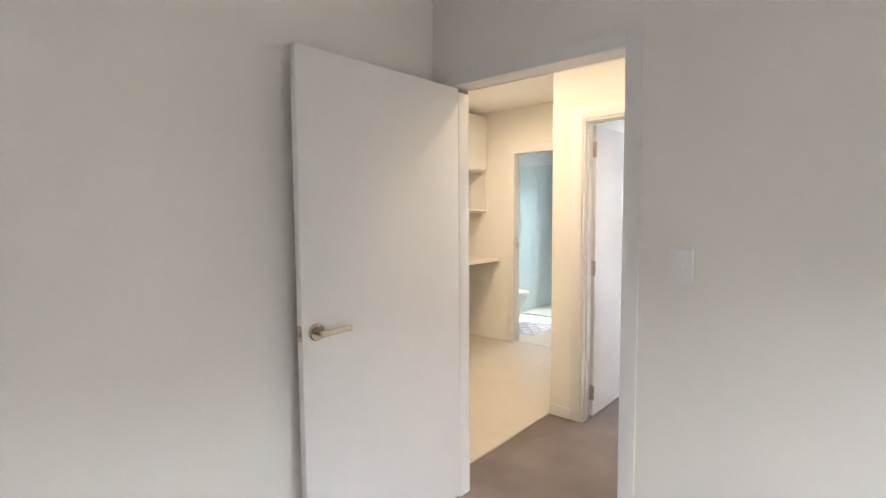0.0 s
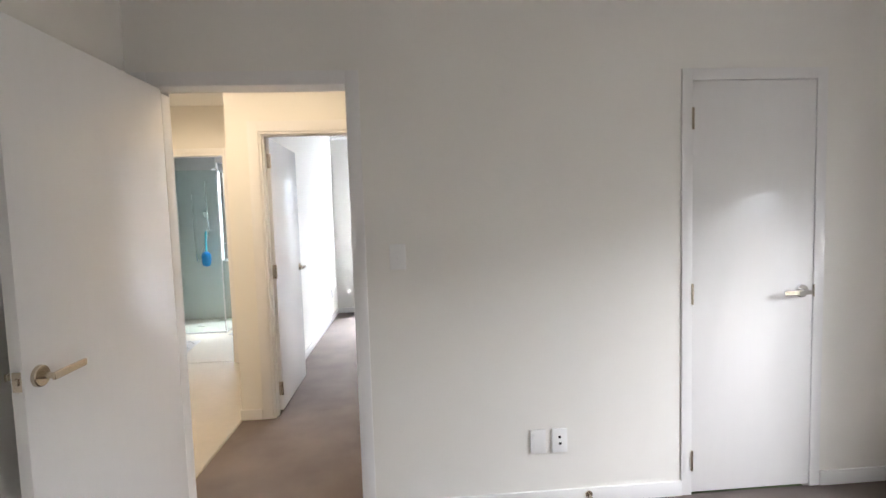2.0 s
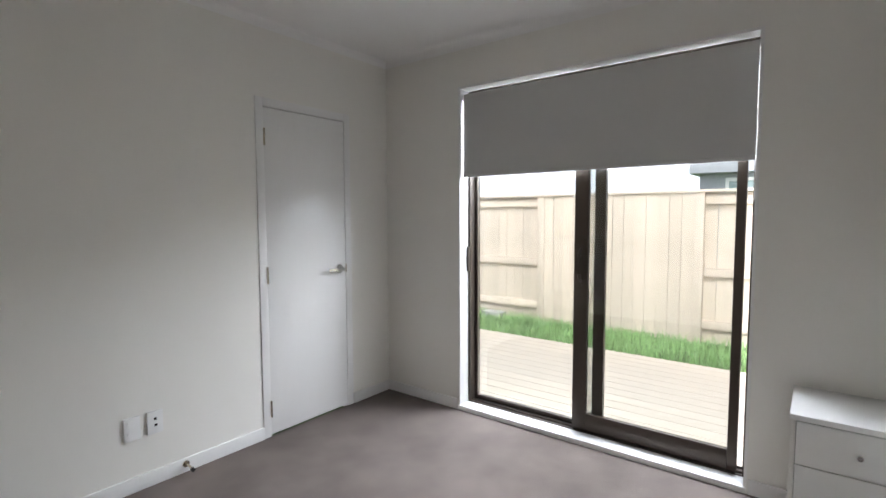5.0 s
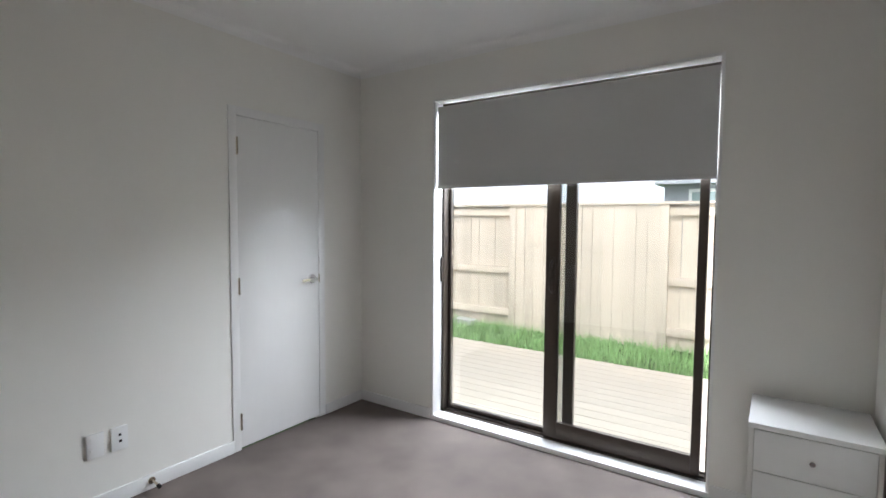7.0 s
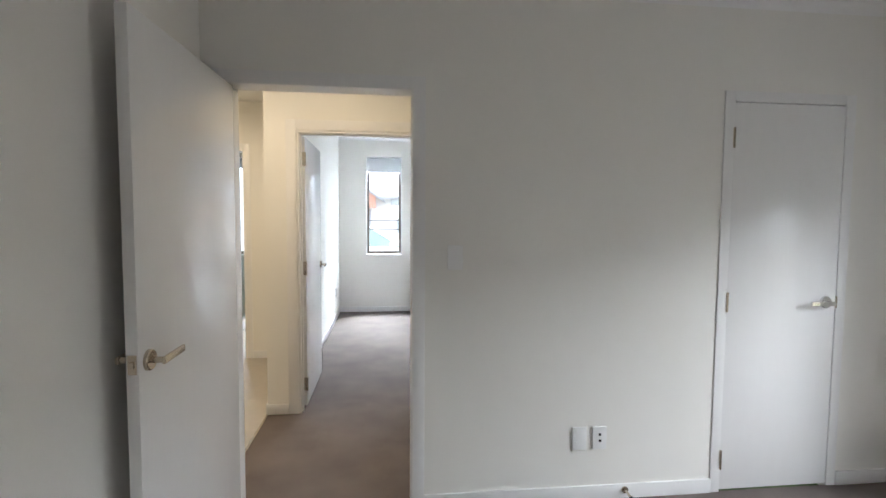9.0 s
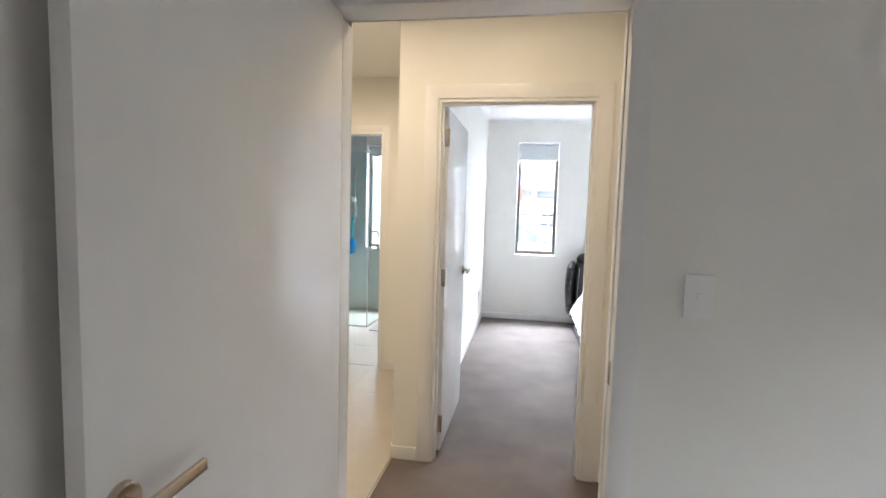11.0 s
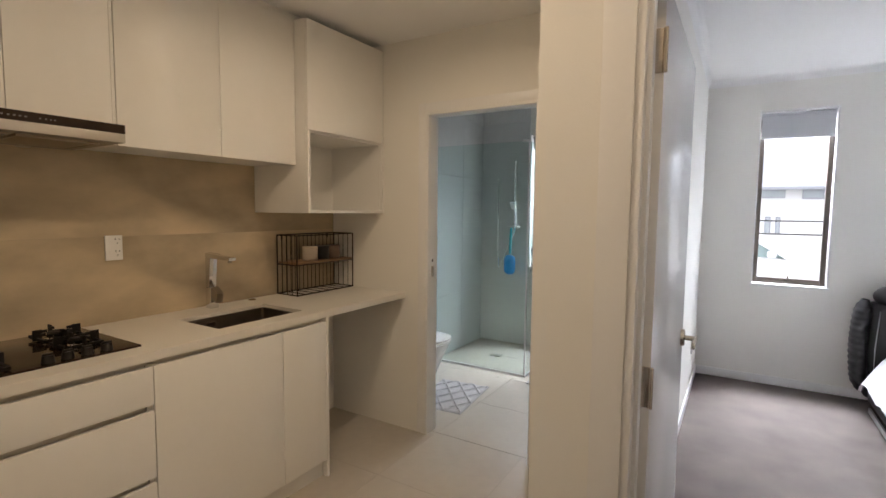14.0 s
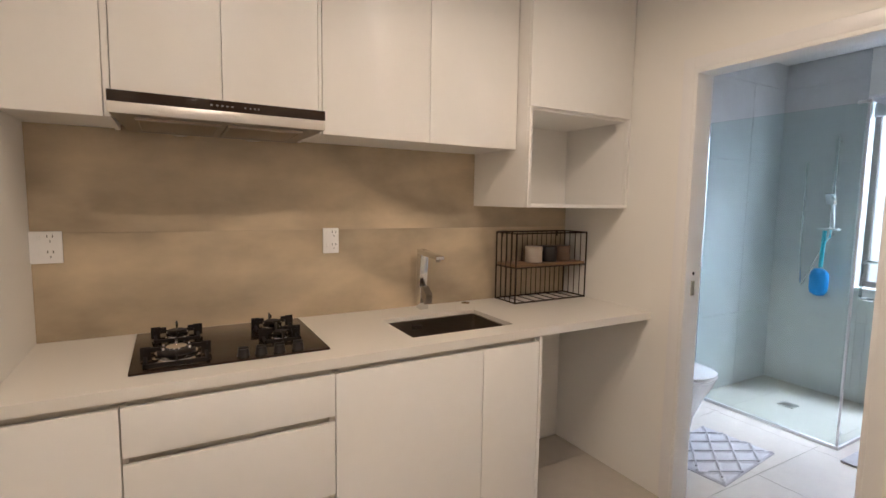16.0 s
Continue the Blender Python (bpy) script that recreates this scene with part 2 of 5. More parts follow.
def thing(name, at, label="", category="", group="", kind=""):
    ob = new(name)
    ob.empty_display_size = 0.1
    ob.matrix_basis = Matrix.Translation(at)
    return tagged(ob, label, category, group, kind)


def part(name, bm, mat, parent, label="", smooth=True):
    ob = new(name, mesh_of(name, bm, mat, smooth))
    ob.parent = parent
    ob.matrix_parent_inverse = parent.matrix_basis.inverted()
    return tagged(ob, label)


def piece(name, me, parent, m):
    ob = new(name, me)
    ob.parent = parent
    ob.matrix_parent_inverse = parent.matrix_basis.inverted()
    ob.matrix_basis = m
    return ob


def wall(name, axis, a0, a1, t0, t1, z0, z1, holes=(), mat=None):
    """A wall along x or y from a0 to a1, t0 to t1 thick, with holes (from, to, bottom, top)."""
    bm = bmesh.new()

    def slab(p, q, za, zb):
        if q - p > 1e-4 and zb - za > 1e-4:
            box(bm, *((p, q, t0, t1) if axis == "x" else (t0, t1, p, q)), za, zb)
    at = a0
    for h0, h1, hb, ht in sorted(holes):
        slab(at, h0, z0, z1)
        slab(h0, h1, z0, hb)
        slab(h0, h1, ht, z1)
        at = h1
    slab(at, a1, z0, z1)
    bmesh.ops.remove_doubles(bm, verts=bm.verts, dist=1e-5)
    return solid(name, bm, mat or WALL, kind="structure", smooth=False)


# ---- plan ----
AX0, AX1, AY0 = -0.925, 2.629, -2.995      # bedroom with the deck door
TOP_A, TOP_K, TOP_B, TOP_BATH = 2.50, 2.52, 2.60, 2.60
WALLTOP = 2.75
HALL_Y, HALLB_Y = 1.245, 1.355             # wall of the second bedroom
NIB_X, BX0 = -0.962, -0.827                # wall between kitchen and second bedroom
KX, KY0, KY1 = -3.03, 0.18, 2.70           # kitchen
NY = 5.07                                  # outer wall with the windows
HALLX = 0.19
SLIDE = (-2.385, -0.668, -0.02, 2.203)
WIN1, WIN2, WIN3 = (-0.433, 0.099, 0.849, 2.315), (1.03, 1.56, 0.90, 2.315), (-2.47, -1.87, 0.85, 2.27)

# ---- structure ----
wall("wall_bedroom_door", "x", -3.25, 2.629, 0.0, 0.11, -0.02, WALLTOP, [(-0.856, 0.0165, -0.02, 2.0065), (1.59, 2.205, -0.02, 1.992)])
wall("wall_bedroom_west", "y", -3.2, 0.0, AX0 - 0.11, AX0, -0.02, WALLTOP)
wall("wall_bedroom_south", "x", AX0, 2.829, AY0 - 0.2, AY0, -0.02, WALLTOP)
wall("wall_deck", "y", AY0, 5.27, AX1, AX1 + 0.2, -0.02, WALLTOP, [SLIDE])
wall("wall_kitchen_south", "x", KX, -1.15, 0.11, KY0, -0.02, WALLTOP)
wall("wall_kitchen_west", "y", 0.11, 5.27, KX - 0.2, KX, -0.02, WALLTOP)
wall("wall_bathroom_door", "x", KX, NIB_X, KY1, KY1 + 0.11, -0.02, WALLTOP, [(-2.232, -1.498, -0.02, 2.062)])
wall("wall_between_kitchen_and_bedroom", "y", HALL_Y, NY, NIB_X, BX0, -0.02, WALLTOP)
wall("wall_second_bedroom", "x", BX0, AX1, HALL_Y, HALLB_Y, -0.02, WALLTOP, [(-0.745, 0.081, -0.02, 2.012)])
wall("wall_hall_east", "y", 0.11, HALL_Y, HALLX, HALLX + 0.11, -0.02, WALLTOP)
wall("wall_north", "x", KX, AX1, NY, NY + 0.2, -0.02, WALLTOP, [WIN1, WIN2, WIN3])

solid("ceiling_bedroom", B(AX0, AX1, AY0, 0.0, TOP_A, TOP_A + 0.05), CEIL, kind="structure", smooth=False)
solid("ceiling_hall_and_kitchen", B(KX, NIB_X, 0.11, KY1, TOP_K, TOP_K + 0.05), CEIL, kind="structure", smooth=False)
solid("ceiling_hall", B(NIB_X, HALLX, 0.11, HALL_Y, TOP_K, TOP_K + 0.05), CEIL, kind="structure", smooth=False)
solid("ceiling_second_bedroom", B(BX0, AX1, HALLB_Y, NY, TOP_B, TOP_B + 0.05), CEIL, kind="structure", smooth=False)
solid("ceiling_bathroom", B(KX, NIB_X, KY1 + 0.11, NY, TOP_BATH, TOP_BATH + 0.05), CEIL, kind="structure", smooth=False)
solid("roof_slab", B(KX - 0.2, AX1 + 0.2, AY0 - 0.2, NY + 0.2, WALLTOP, WALLTOP + 0.15), ROOF, kind="structure", smooth=False)

solid("floor_carpet_bedroom", B(AX0, AX1, AY0, 0.0, -0.03, 0.0), CARPET, kind="structure", smooth=False)
solid("floor_carpet_hall", B(NIB_X + 0.002, HALLX, 0.0, HALLB_Y, -0.03, -0.0005), CARPET, kind="structure", smooth=False)
solid("floor_carpet_second_bedroom", B(BX0, AX1, HALLB_Y, NY, -0.03, 0.0), CARPET, kind="structure", smooth=False)
solid("floor_threshold_strip", B(NIB_X - 0.008, NIB_X + 0.006, 0.11, HALL_Y, -0.01, 0.003, bevel=0.001), NICKEL, kind="structure")


def cove(name, x0, x1, y0, y1, z, r=0.06):
    """A small plaster cornice round a room."""
    bm = bmesh.new()
    n = 6
    prof = [(0, -r)] + [(r - r * math.cos(math.pi / 2 * k / n), -r + r * math.sin(math.pi / 2 * k / n)) for k in range(1, n)] + [(r, 0)]
    rings = [[bm.verts.new((cx + sx * d, cy + sy * d, z + h)) for d, h in prof] for cx, cy, sx, sy in ((x0, y0, 1, 1), (x1, y0, -1, 1), (x1, y1, -1, -1), (x0, y1, 1, -1))]
    for k in range(4):
        u, v = rings[k], rings[(k + 1) % 4]
        for j in range(len(u) - 1):
            bm.faces.new((u[j], v[j], v[j + 1], u[j + 1]))
    return solid(name, bm, CEIL, kind="structure")


cove("trim_cornice_bedroom", AX0, AX1, AY0, 0.0, TOP_A)
cove("trim_cornice_second_bedroom", BX0, AX1, HALLB_Y, NY, TOP_B)


def skirting(name, *runs):
    """Skirting boards: (x0, x1, y0, y1) each."""
    bm = bmesh.new()
    for x0, x1, y0, y1 in runs:
        box(bm, x0, x1, y0, y1, 0.0, 0.074, bevel=0.003, seg=2)
    return solid(name, bm, TRIM, kind="structure")


S = 0.012
skirting("baseboard_bedroom_door_wall", (0.064, 1.542, -S, 0), (2.258, AX1, -S, 0))
skirting("baseboard_deck_wall", (AX1 - S, AX1, SLIDE[1] + 0.004, -S))
skirting("baseboard_deck_wall_south", (AX1 - S, AX1, AY0, SLIDE[0] - 0.004))
skirting("baseboard_bedroom_south", (AX0, AX1 - S, AY0, AY0 + S))
skirting("baseboard_bedroom_west", (AX0, AX0 + S, AY0 + S, -0.002))
skirting("baseboard_nib", (NIB_X, -0.818, HALL_Y - S, HALL_Y))
skirting("baseboard_kitchen_nib", (NIB_X - S, NIB_X, HALL_Y, KY1))
skirting("baseboard_bathroom_door_wall", (-1.44, NIB_X - S, KY1 - S, KY1))
skirting("baseboard_hall_east", (HALLX - S, HALLX, 0.12, HALL_Y))
skirting("baseboard_second_bedroom_west", (BX0, BX0 + S, HALLB_Y + 0.02, NY))
skirting("baseboard_second_bedroom_north", (BX0 + S, AX1, NY - S, NY))


def architrave(name, x0, x1, top, y, out, w=0.062, d=0.009, floor=0.0):
    """A flat frame round a door opening in a wall along x; out: +1 or -1, the side it stands proud of."""
    bm = bmesh.new()
    y0, y1 = sorted((y, y + out * d))
    box(bm, x0 - w, x0, y0, y1, floor, top + w, bevel=0.002)
    box(bm, x1, x1 + w, y0, y1, floor, top + w, bevel=0.002)
    box(bm, x0, x1, y0, y1, top, top + w, bevel=0.002)
    return solid(name, bm, TRIM, kind="structure")


def jamb(name, x0, x1, top, y0, y1, t=0.018, stop=None):
    """The lining of a door opening, with a stop bead."""
    bm = bmesh.new()
    box(bm, x0, x0 + t, y0, y1, 0, top - t, bevel=0.0015)
    box(bm, x1 - t, x1, y0, y1, 0, top - t, bevel=0.0015)
    box(bm, x0, x1, y0, y1, top - t, top, bevel=0.0015)
    if stop:
        s0, s1 = stop
        box(bm, x0 + t, x0 + t + 0.01, s0, s1, 0, top - t - 0.01, bevel=0.0015)
        box(bm, x1 - t - 0.01, x1 - t, s0, s1, 0, top - t - 0.01, bevel=0.0015)
        box(bm, x0 + t, x1 - t, s0, s1, top - t - 0.01, top - t, bevel=0.0015)
    return solid(name, bm, TRIM, kind="structure")


bm = bmesh.new()
box(bm, -0.8555, -0.839, 0.0005, 0.1095, 0, 1.975, bevel=0.0015)
box(bm, -0.839, -0.800, 0.0385, 0.1095, 0, 1.975, bevel=0.002)
box(bm, 0.0, 0.016, 0.0005, 0.1095, 0, 1.975, bevel=0.0015)
box(bm, -0.004, 0.0, 0.050, 0.085, 0, 1.975, bevel=0.0015)
box(bm, -0.8555, 0.016, 0.0005, 0.1095, 1.992, 2.006, bevel=0.0015)
solid("trim_jamb_bedroom", bm, TRIM, kind="structure")
architrave("trim_architrave_bedroom", -0.840, 0.0, 1.992, -0.0, -1, w=0.06, d=0.006)
architrave("trim_architrave_hall", -0.80, 0.0, 1.99, 0.11, 1, w=0.06, d=0.006)
jamb("trim_jamb_second_bedroom", -0.745, 0.081, 2.012, HALL_Y - 0.002, HALLB_Y + 0.002, stop=(HALL_Y + 0.03, HALL_Y + 0.065))
architrave("trim_architrave_second_bedroom", -0.745, 0.081, 2.012, HALL_Y, -1, w=0.07)
jamb("trim_jamb_cupboard", 1.576, 2.219, 2.007, 0.0005, 0.1095, t=0.0155, stop=(0.033, 0.07))
architrave("trim_architrave_cupboard", 1.5915, 2.2035, 1.9912, 0.0, -1, w=0.052, d=0.007)
jamb("trim_jamb_bathroom", -2.232, -1.498, 2.062, KY1 - 0.002, KY1 + 0.112)
architrave("trim_architrave_bathroom", -2.232, -1.498, 2.062, KY1, -1, w=0.055, d=0.003)


# ---- doors ----
def lever(parent, at, out, along, mat):
    """A lever handle: round rose, neck and flat lever. out and along are unit directions."""
    at, out, along = Vector(at), Vector(out), Vector(along)
    bm = bmesh.new()
    cyl(bm, at, at + out * 0.009, 0.032, 0.031, n=32)
    cyl(bm, at + out * 0.009, at + out * 0.012, 0.031, 0.028, n=32)
    h = part("door_handle", bm, mat, parent, "brushed nickel lever handle")
    bm = bmesh.new()
    cyl(bm, at + out * 0.011, at + out * 0.048, 0.0095, n=16)
    up = out.cross(along)
    m = Matrix((along, up, out)).transposed().to_4x4()
    m.translation = at + out * 0.048
    box(bm, -0.012, 0.124, -0.011, 0.011, -0.005, 0.006, bevel=0.004, seg=3, mat=m)
    part("lever", bm, mat, h)
    return h


def latch_plate(parent, at, out, mat=NICKEL):
    at, out = Vector(at), Vector(out)
    side = Vector((0, 0, 1)).cross(out)
    m = Matrix((side, Vector((0, 0, 1)), out)).transposed().to_4x4()
    m.translation = at
    p = part("latch_plate", B(-0.0125, 0.0125, -0.028, 0.028, 0.0, 0.0016, bevel=0.0006, mat=m), mat, parent)
    bm = bmesh.new()
    box(bm, -0.006, 0.006, -0.010, 0.010, 0.0014, 0.008, bevel=0.002, mat=m)
    part("bolt", bm, mat, p)
    return p


def hinge(parent, x0, x1, y0, y1, z, knuckle, mat=NICKEL):
    bm = bmesh.new()
    box(bm, x0, x1, y0, y1, z - 0.05, z + 0.05, bevel=0.0008)
    h = part("hinge", bm, mat, parent)
    kx, ky = knuckle
    part("knuckle", C((kx, ky, z - 0.05), (kx, ky, z + 0.05), 0.0055, n=14), mat, h)


door1 = thing("door_1", (-0.80, 0, 0), "white painted flush bedroom door, standing wide open", "door", kind="structure")
part("leaf", B(-0.836, -0.801, -0.815, 0.0370, 0.012, 1.990, bevel=0.0025), DOOR, door1)
lever(door1, (-0.801, -0.760, 0.980), (1, 0, 0), (0, 0.9995, 0.03), NICKEL)
lever(door1, (-0.836, -0.760, 0.980), (-1, 0, 0), (0, 1, 0), NICKEL)
latch_plate(door1, (-0.8185, -0.815, 0.980), (0, -1, 0))
for hz in (0.2, 1.0, 1.8):
    hinge(door1, -0.835, -0.812, 0.0370, 0.0380, hz, (-0.826, 0.0330))
door1.matrix_basis = pose(-0.80, 0, 0, 0, 0, -1.4)

door2 = thing("door_2", (-0.72, HALLB_Y, 0), "white painted flush door open against the bedroom wall", "door", kind="structure")
part("leaf", B(-0.7395, -0.7045, HALLB_Y + 0.006, HALLB_Y + 0.812, 0.012, 1.985, bevel=0.0025), DOOR, door2)
lever(door2, (-0.7045, HALLB_Y + 0.755, 0.995), (1, 0, 0), (0, -1, 0), NICKEL)
for hz in (0.175, 1.035, 1.825):
    hinge(door2, -0.738, -0.708, HALLB_Y + 0.0035, HALLB_Y + 0.0055, hz, (-0.703, HALLB_Y + 0.003))

door3 = thing("door_3", (1.9, 0, 0), "white painted cupboard door, closed", "door", kind="structure")
part("leaf", B(1.593, 2.202, -0.003, 0.031, 0.012, 1.988, bevel=0.001), DOOR, door3)
lever(door3, (2.142, -0.004, 0.985), (0, -1, 0), (-1, 0, 0), CHROME)
for hz in (0.173, 0.992, 1.815):
    hinge(door3, 1.5905, 1.5925, -0.008, 0.02, hz, (1.5915, -0.010))
part("strike_plate", B(2.2035, 2.2065, -0.0105, 0.0, 0.955, 1.015, bevel=0.0005), NICKEL, door3)

strike = solid("strike_plate", B(-0.0035, -0.0015, 0.022, 0.047, 0.955, 1.02, bevel=0.0006), NICKEL, "brushed metal strike plate let into the door jamb", "strike plate")


lp = thing("pocket_door_latch", (-2.213, 2.755, 1.1), "small metal latch plate on the white bathroom door jamb", "latch")
part("plate", B(-2.2145, -2.2125, 2.742, 2.768, 1.03, 1.10, bevel=0.0006), NICKEL, lp)
part("lock_hole", C((-2.2142, 2.755, 1.135), (-2.2122, 2.755, 1.135), 0.008, n=16), BLACK, lp)

# ---- windows and the deck door ----
def window(name, x0, x1, z0, z1, blind_to, label, blind_label, stay=True, pane_mat=CLEAR):
    w = thing(name, ((x0 + x1) / 2, NY, z0), label, "window", kind="structure")
    bm = bmesh.new()
    for a, b_, c, d in ((x0, x0 + 0.012, z0, z1), (x1 - 0.012, x1, z0, z1), (x0 + 0.012, x1 - 0.012, z1 - 0.012, z1)):
        box(bm, a, b_, NY - 0.003, NY + 0.10, c, d, bevel=0.001)
    part("reveal", bm, TRIM, w)
    part("window_sill", B(x0 - 0.006, x1 + 0.006, NY - 0.012, NY + 0.10, z0 - 0.004, z0 + 0.014, bevel=0.003), TRIM, w)
    bm = bmesh.new()
    f = 0.046
    for a, b_, c, d in ((x0, x0 + f, z0, z1), (x1 - f, x1, z0, z1), (x0 + f, x1 - f, z1 - f, z1), (x0 + f, x1 - f, z0, z0 + f + 0.012)):
        box(bm, a, b_, NY + 0.10, NY + 0.15, c, d, bevel=0.003)
    fr = part("window_frame", bm, BRONZE, w, "dark bronze aluminium frame")
    pane = part("pane", B(x0 + f, x1 - f, NY + 0.122, NY + 0.127, z0 + f + 0.012, z1 - f), pane_mat, w, smooth=False)
    pane.visible_shadow = False
    if stay:
        bm = bmesh.new()
        xs = (x0 + x1) / 2
        box(bm, xs - 0.03, xs + 0.03, NY + 0.088, NY + 0.10, z0 + 0.018, z0 + 0.032, bevel=0.002)
        box(bm, xs - 0.006, xs + 0.006, NY + 0.082, NY + 0.090, z0 + 0.022, z0 + 0.085, bevel=0.002)
        part("window_stay", bm, BRONZE, fr)
    b = thing("roller_blind", ((x0 + x1) / 2, NY + 0.05, z1), blind_label, "blind")
    part("fabric", B(x0 + 0.018, x1 - 0.018, NY + 0.045, NY + 0.0465, blind_to, z1 - 0.03), BLIND_PALE, b, smooth=False)
    part("tube", C((x0 + 0.014, NY + 0.06, z1 - 0.035), (x1 - 0.014, NY + 0.06, z1 - 0.035), 0.019, n=20), BLIND_PALE, b)
    part("bottom_bar", B(x0 + 0.017, x1 - 0.017, NY + 0.041, NY + 0.05, blind_to - 0.018, blind_to, bevel=0.003), BLIND_PALE, b)
    for xb in (x0 + 0.0125, x1 - 0.0155):
        part("bracket", B(xb, xb + 0.003, NY + 0.03, NY + 0.085, z1 - 0.065, z1 - 0.0125, bevel=0.001), PLASTIC, b)
    return w


window("window_1", *WIN1, 2.10, "tall narrow dark-framed window facing the street", "pale grey roller blind, rolled nearly all the way up")
window("window_2", *WIN2, 2.10, "tall narrow dark-framed window behind the bed", "pale grey roller blind, rolled nearly all the way up")
window("window_3", *WIN3, 2.13, "dark-framed bathroom window beside the shower", "grey roller blind, rolled nearly all the way up", pane_mat=OBSCURE)

Y0, Y1, ZB, ZT = SLIDE
sd = thing("door_4", (AX1 + 0.13, (Y0 + Y1) / 2, 0.0), "dark bronze aluminium glazed sliding door to the deck", "sliding door", kind="structure")
bm = bmesh.new()
box(bm, AX1 - 0.003, AX1 + 0.10, Y0, Y0 + 0.014, 0.03, ZT, bevel=0.0015)
box(bm, AX1 - 0.003, AX1 + 0.10, Y1 - 0.014, Y1, 0.03, ZT, bevel=0.0015)
box(bm, AX1 - 0.003, AX1 + 0.10, Y0 + 0.014, Y1 - 0.014, ZT - 0.014, ZT, bevel=0.0015)
part("reveal", bm, TRIM, sd)
part("door_sill", B(AX1 - 0.012, AX1 + 0.10, Y0, Y1, -0.01, 0.03, bevel=0.003), TRIM, sd)
bm = bmesh.new()
FX = AX1 + 0.10
box(bm, FX, FX + 0.10, Y0, Y0 + 0.03, 0.0, ZT, bevel=0.002)
box(bm, FX, FX + 0.10, Y1 - 0.03, Y1, 0.0, ZT, bevel=0.002)
box(bm, FX, FX + 0.10, Y0 + 0.03, Y1 - 0.03, ZT - 0.035, ZT, bevel=0.002)
box(bm, FX, FX + 0.10, Y0 + 0.03, Y1 - 0.03, 0.0, 0.034, bevel=0.002)
for rx in (FX + 0.022, FX + 0.072):
    box(bm, rx, rx + 0.006, Y0 + 0.03, Y1 - 0.03, 0.034, 0.046)
part("door_frame", bm, BRONZE, sd)


def sash(name, x, ya, yb, left, right, bottom=0.10, top=0.06):
    """A glazed panel; left and right are the widths of its stiles at yb and ya."""
    bm = bmesh.new()
    z0, z1 = 0.046, ZT - 0.03
    box(bm, x, x + 0.034, yb - left, yb, z0, z1, bevel=0.003)
    box(bm, x, x + 0.034, ya, ya + right, z0, z1, bevel=0.003)
    box(bm, x, x + 0.034, ya + right, yb - left, z0, z0 + bottom, bevel=0.003)
    box(bm, x, x + 0.034, ya + right, yb - left, z1 - top, z1, bevel=0.003)
    s = part(name, bm, BRONZE, sd)
    p = part("pane", B(x + 0.014, x + 0.020, ya + right, yb - left, z0 + bottom, z1 - top), DIMGLASS, s, smooth=False)
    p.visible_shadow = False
    return s


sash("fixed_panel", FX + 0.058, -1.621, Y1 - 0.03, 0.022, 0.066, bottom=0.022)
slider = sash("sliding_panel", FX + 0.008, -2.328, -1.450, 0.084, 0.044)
bm = bmesh.new()
tube(bm, [(FX + 0.006, -1.497, 0.955), (FX - 0.022, -1.497, 0.97), (FX - 0.030, -1.497, 1.0), (FX - 0.030, -1.497, 1.10), (FX - 0.022, -1.497, 1.13), (FX + 0.006, -1.497, 1.145)], 0.010, n=12)
box(bm, FX + 0.002, FX + 0.009, -1.514, -1.480, 0.93, 1.17, bevel=0.003)
part("pull_handle", bm, BRONZE, slider)
bm = bmesh.new()
box(bm, FX - 0.02, FX, -0.695, -0.679, 0.96, 1.13, bevel=0.004)
box(bm, FX - 0.026, FX - 0.018, -0.700, -0.684, 1.02, 1.07, bevel=0.003)
part("latch_keeper", bm, BRONZE, sd)

rb = thing("roller_blind", (AX1 + 0.04, -1.53, ZT), "wide mid-grey roller blind drawn a quarter down the glazed door", "blind")
part("fabric", B(AX1 + 0.030, AX1 + 0.0315, Y0 + 0.022, Y1 - 0.022, 1.625, ZT - 0.047), BLIND, rb, smooth=False)
part("tube", C((AX1 + 0.05, Y0 + 0.018, ZT - 0.067), (AX1 + 0.05, Y1 - 0.018, ZT - 0.067), 0.019, n=20), BLIND, rb)
part("bottom_bar", B(AX1 + 0.025, AX1 + 0.036, Y0 + 0.021, Y1 - 0.021, 1.605, 1.627, bevel=0.003), BLIND, rb)
for yb in (Y0 + 0.0145, Y1 - 0.0175):
    part("bracket", B(AX1 + 0.002, AX1 + 0.075, yb, yb + 0.003, ZT - 0.085, ZT - 0.0145, bevel=0.001), PLASTIC, rb)
bm = tube(bmesh.new(), [(AX1 + 0.066, Y0 + 0.021, 1.42), (AX1 + 0.066, Y0 + 0.021, 2.14)], 0.0022, n=6)
part("chain", bm, PLASTIC, rb)


# ---- switches and sockets ----
def plate(name, at, out, w, h, label, category, marks=(), group=""):
    """A wall plate with raised rockers or pin holes: (x, y, w, h, depth, black)."""
    at, out = Vector(at), Vector(out)
    side = Vector((0, 0, 1)).cross(out)
    m = Matrix((side, Vector((0, 0, 1)), out)).transposed().to_4x4()
    m.translation = at
    p = thing(name, at, label, category, group)
    part("cover", B(-w / 2, w / 2, -h / 2, h / 2, 0.0, 0.010, bevel=0.003, mat=m), PLASTIC, p)
    for name2, x, y, a, b, d, mm in marks:
        part(name2, B(x - a / 2, x + a / 2, y - b / 2, y + b / 2, 0.006, 0.010 + d, bevel=0.0012, mat=m), mm, p)
    return p


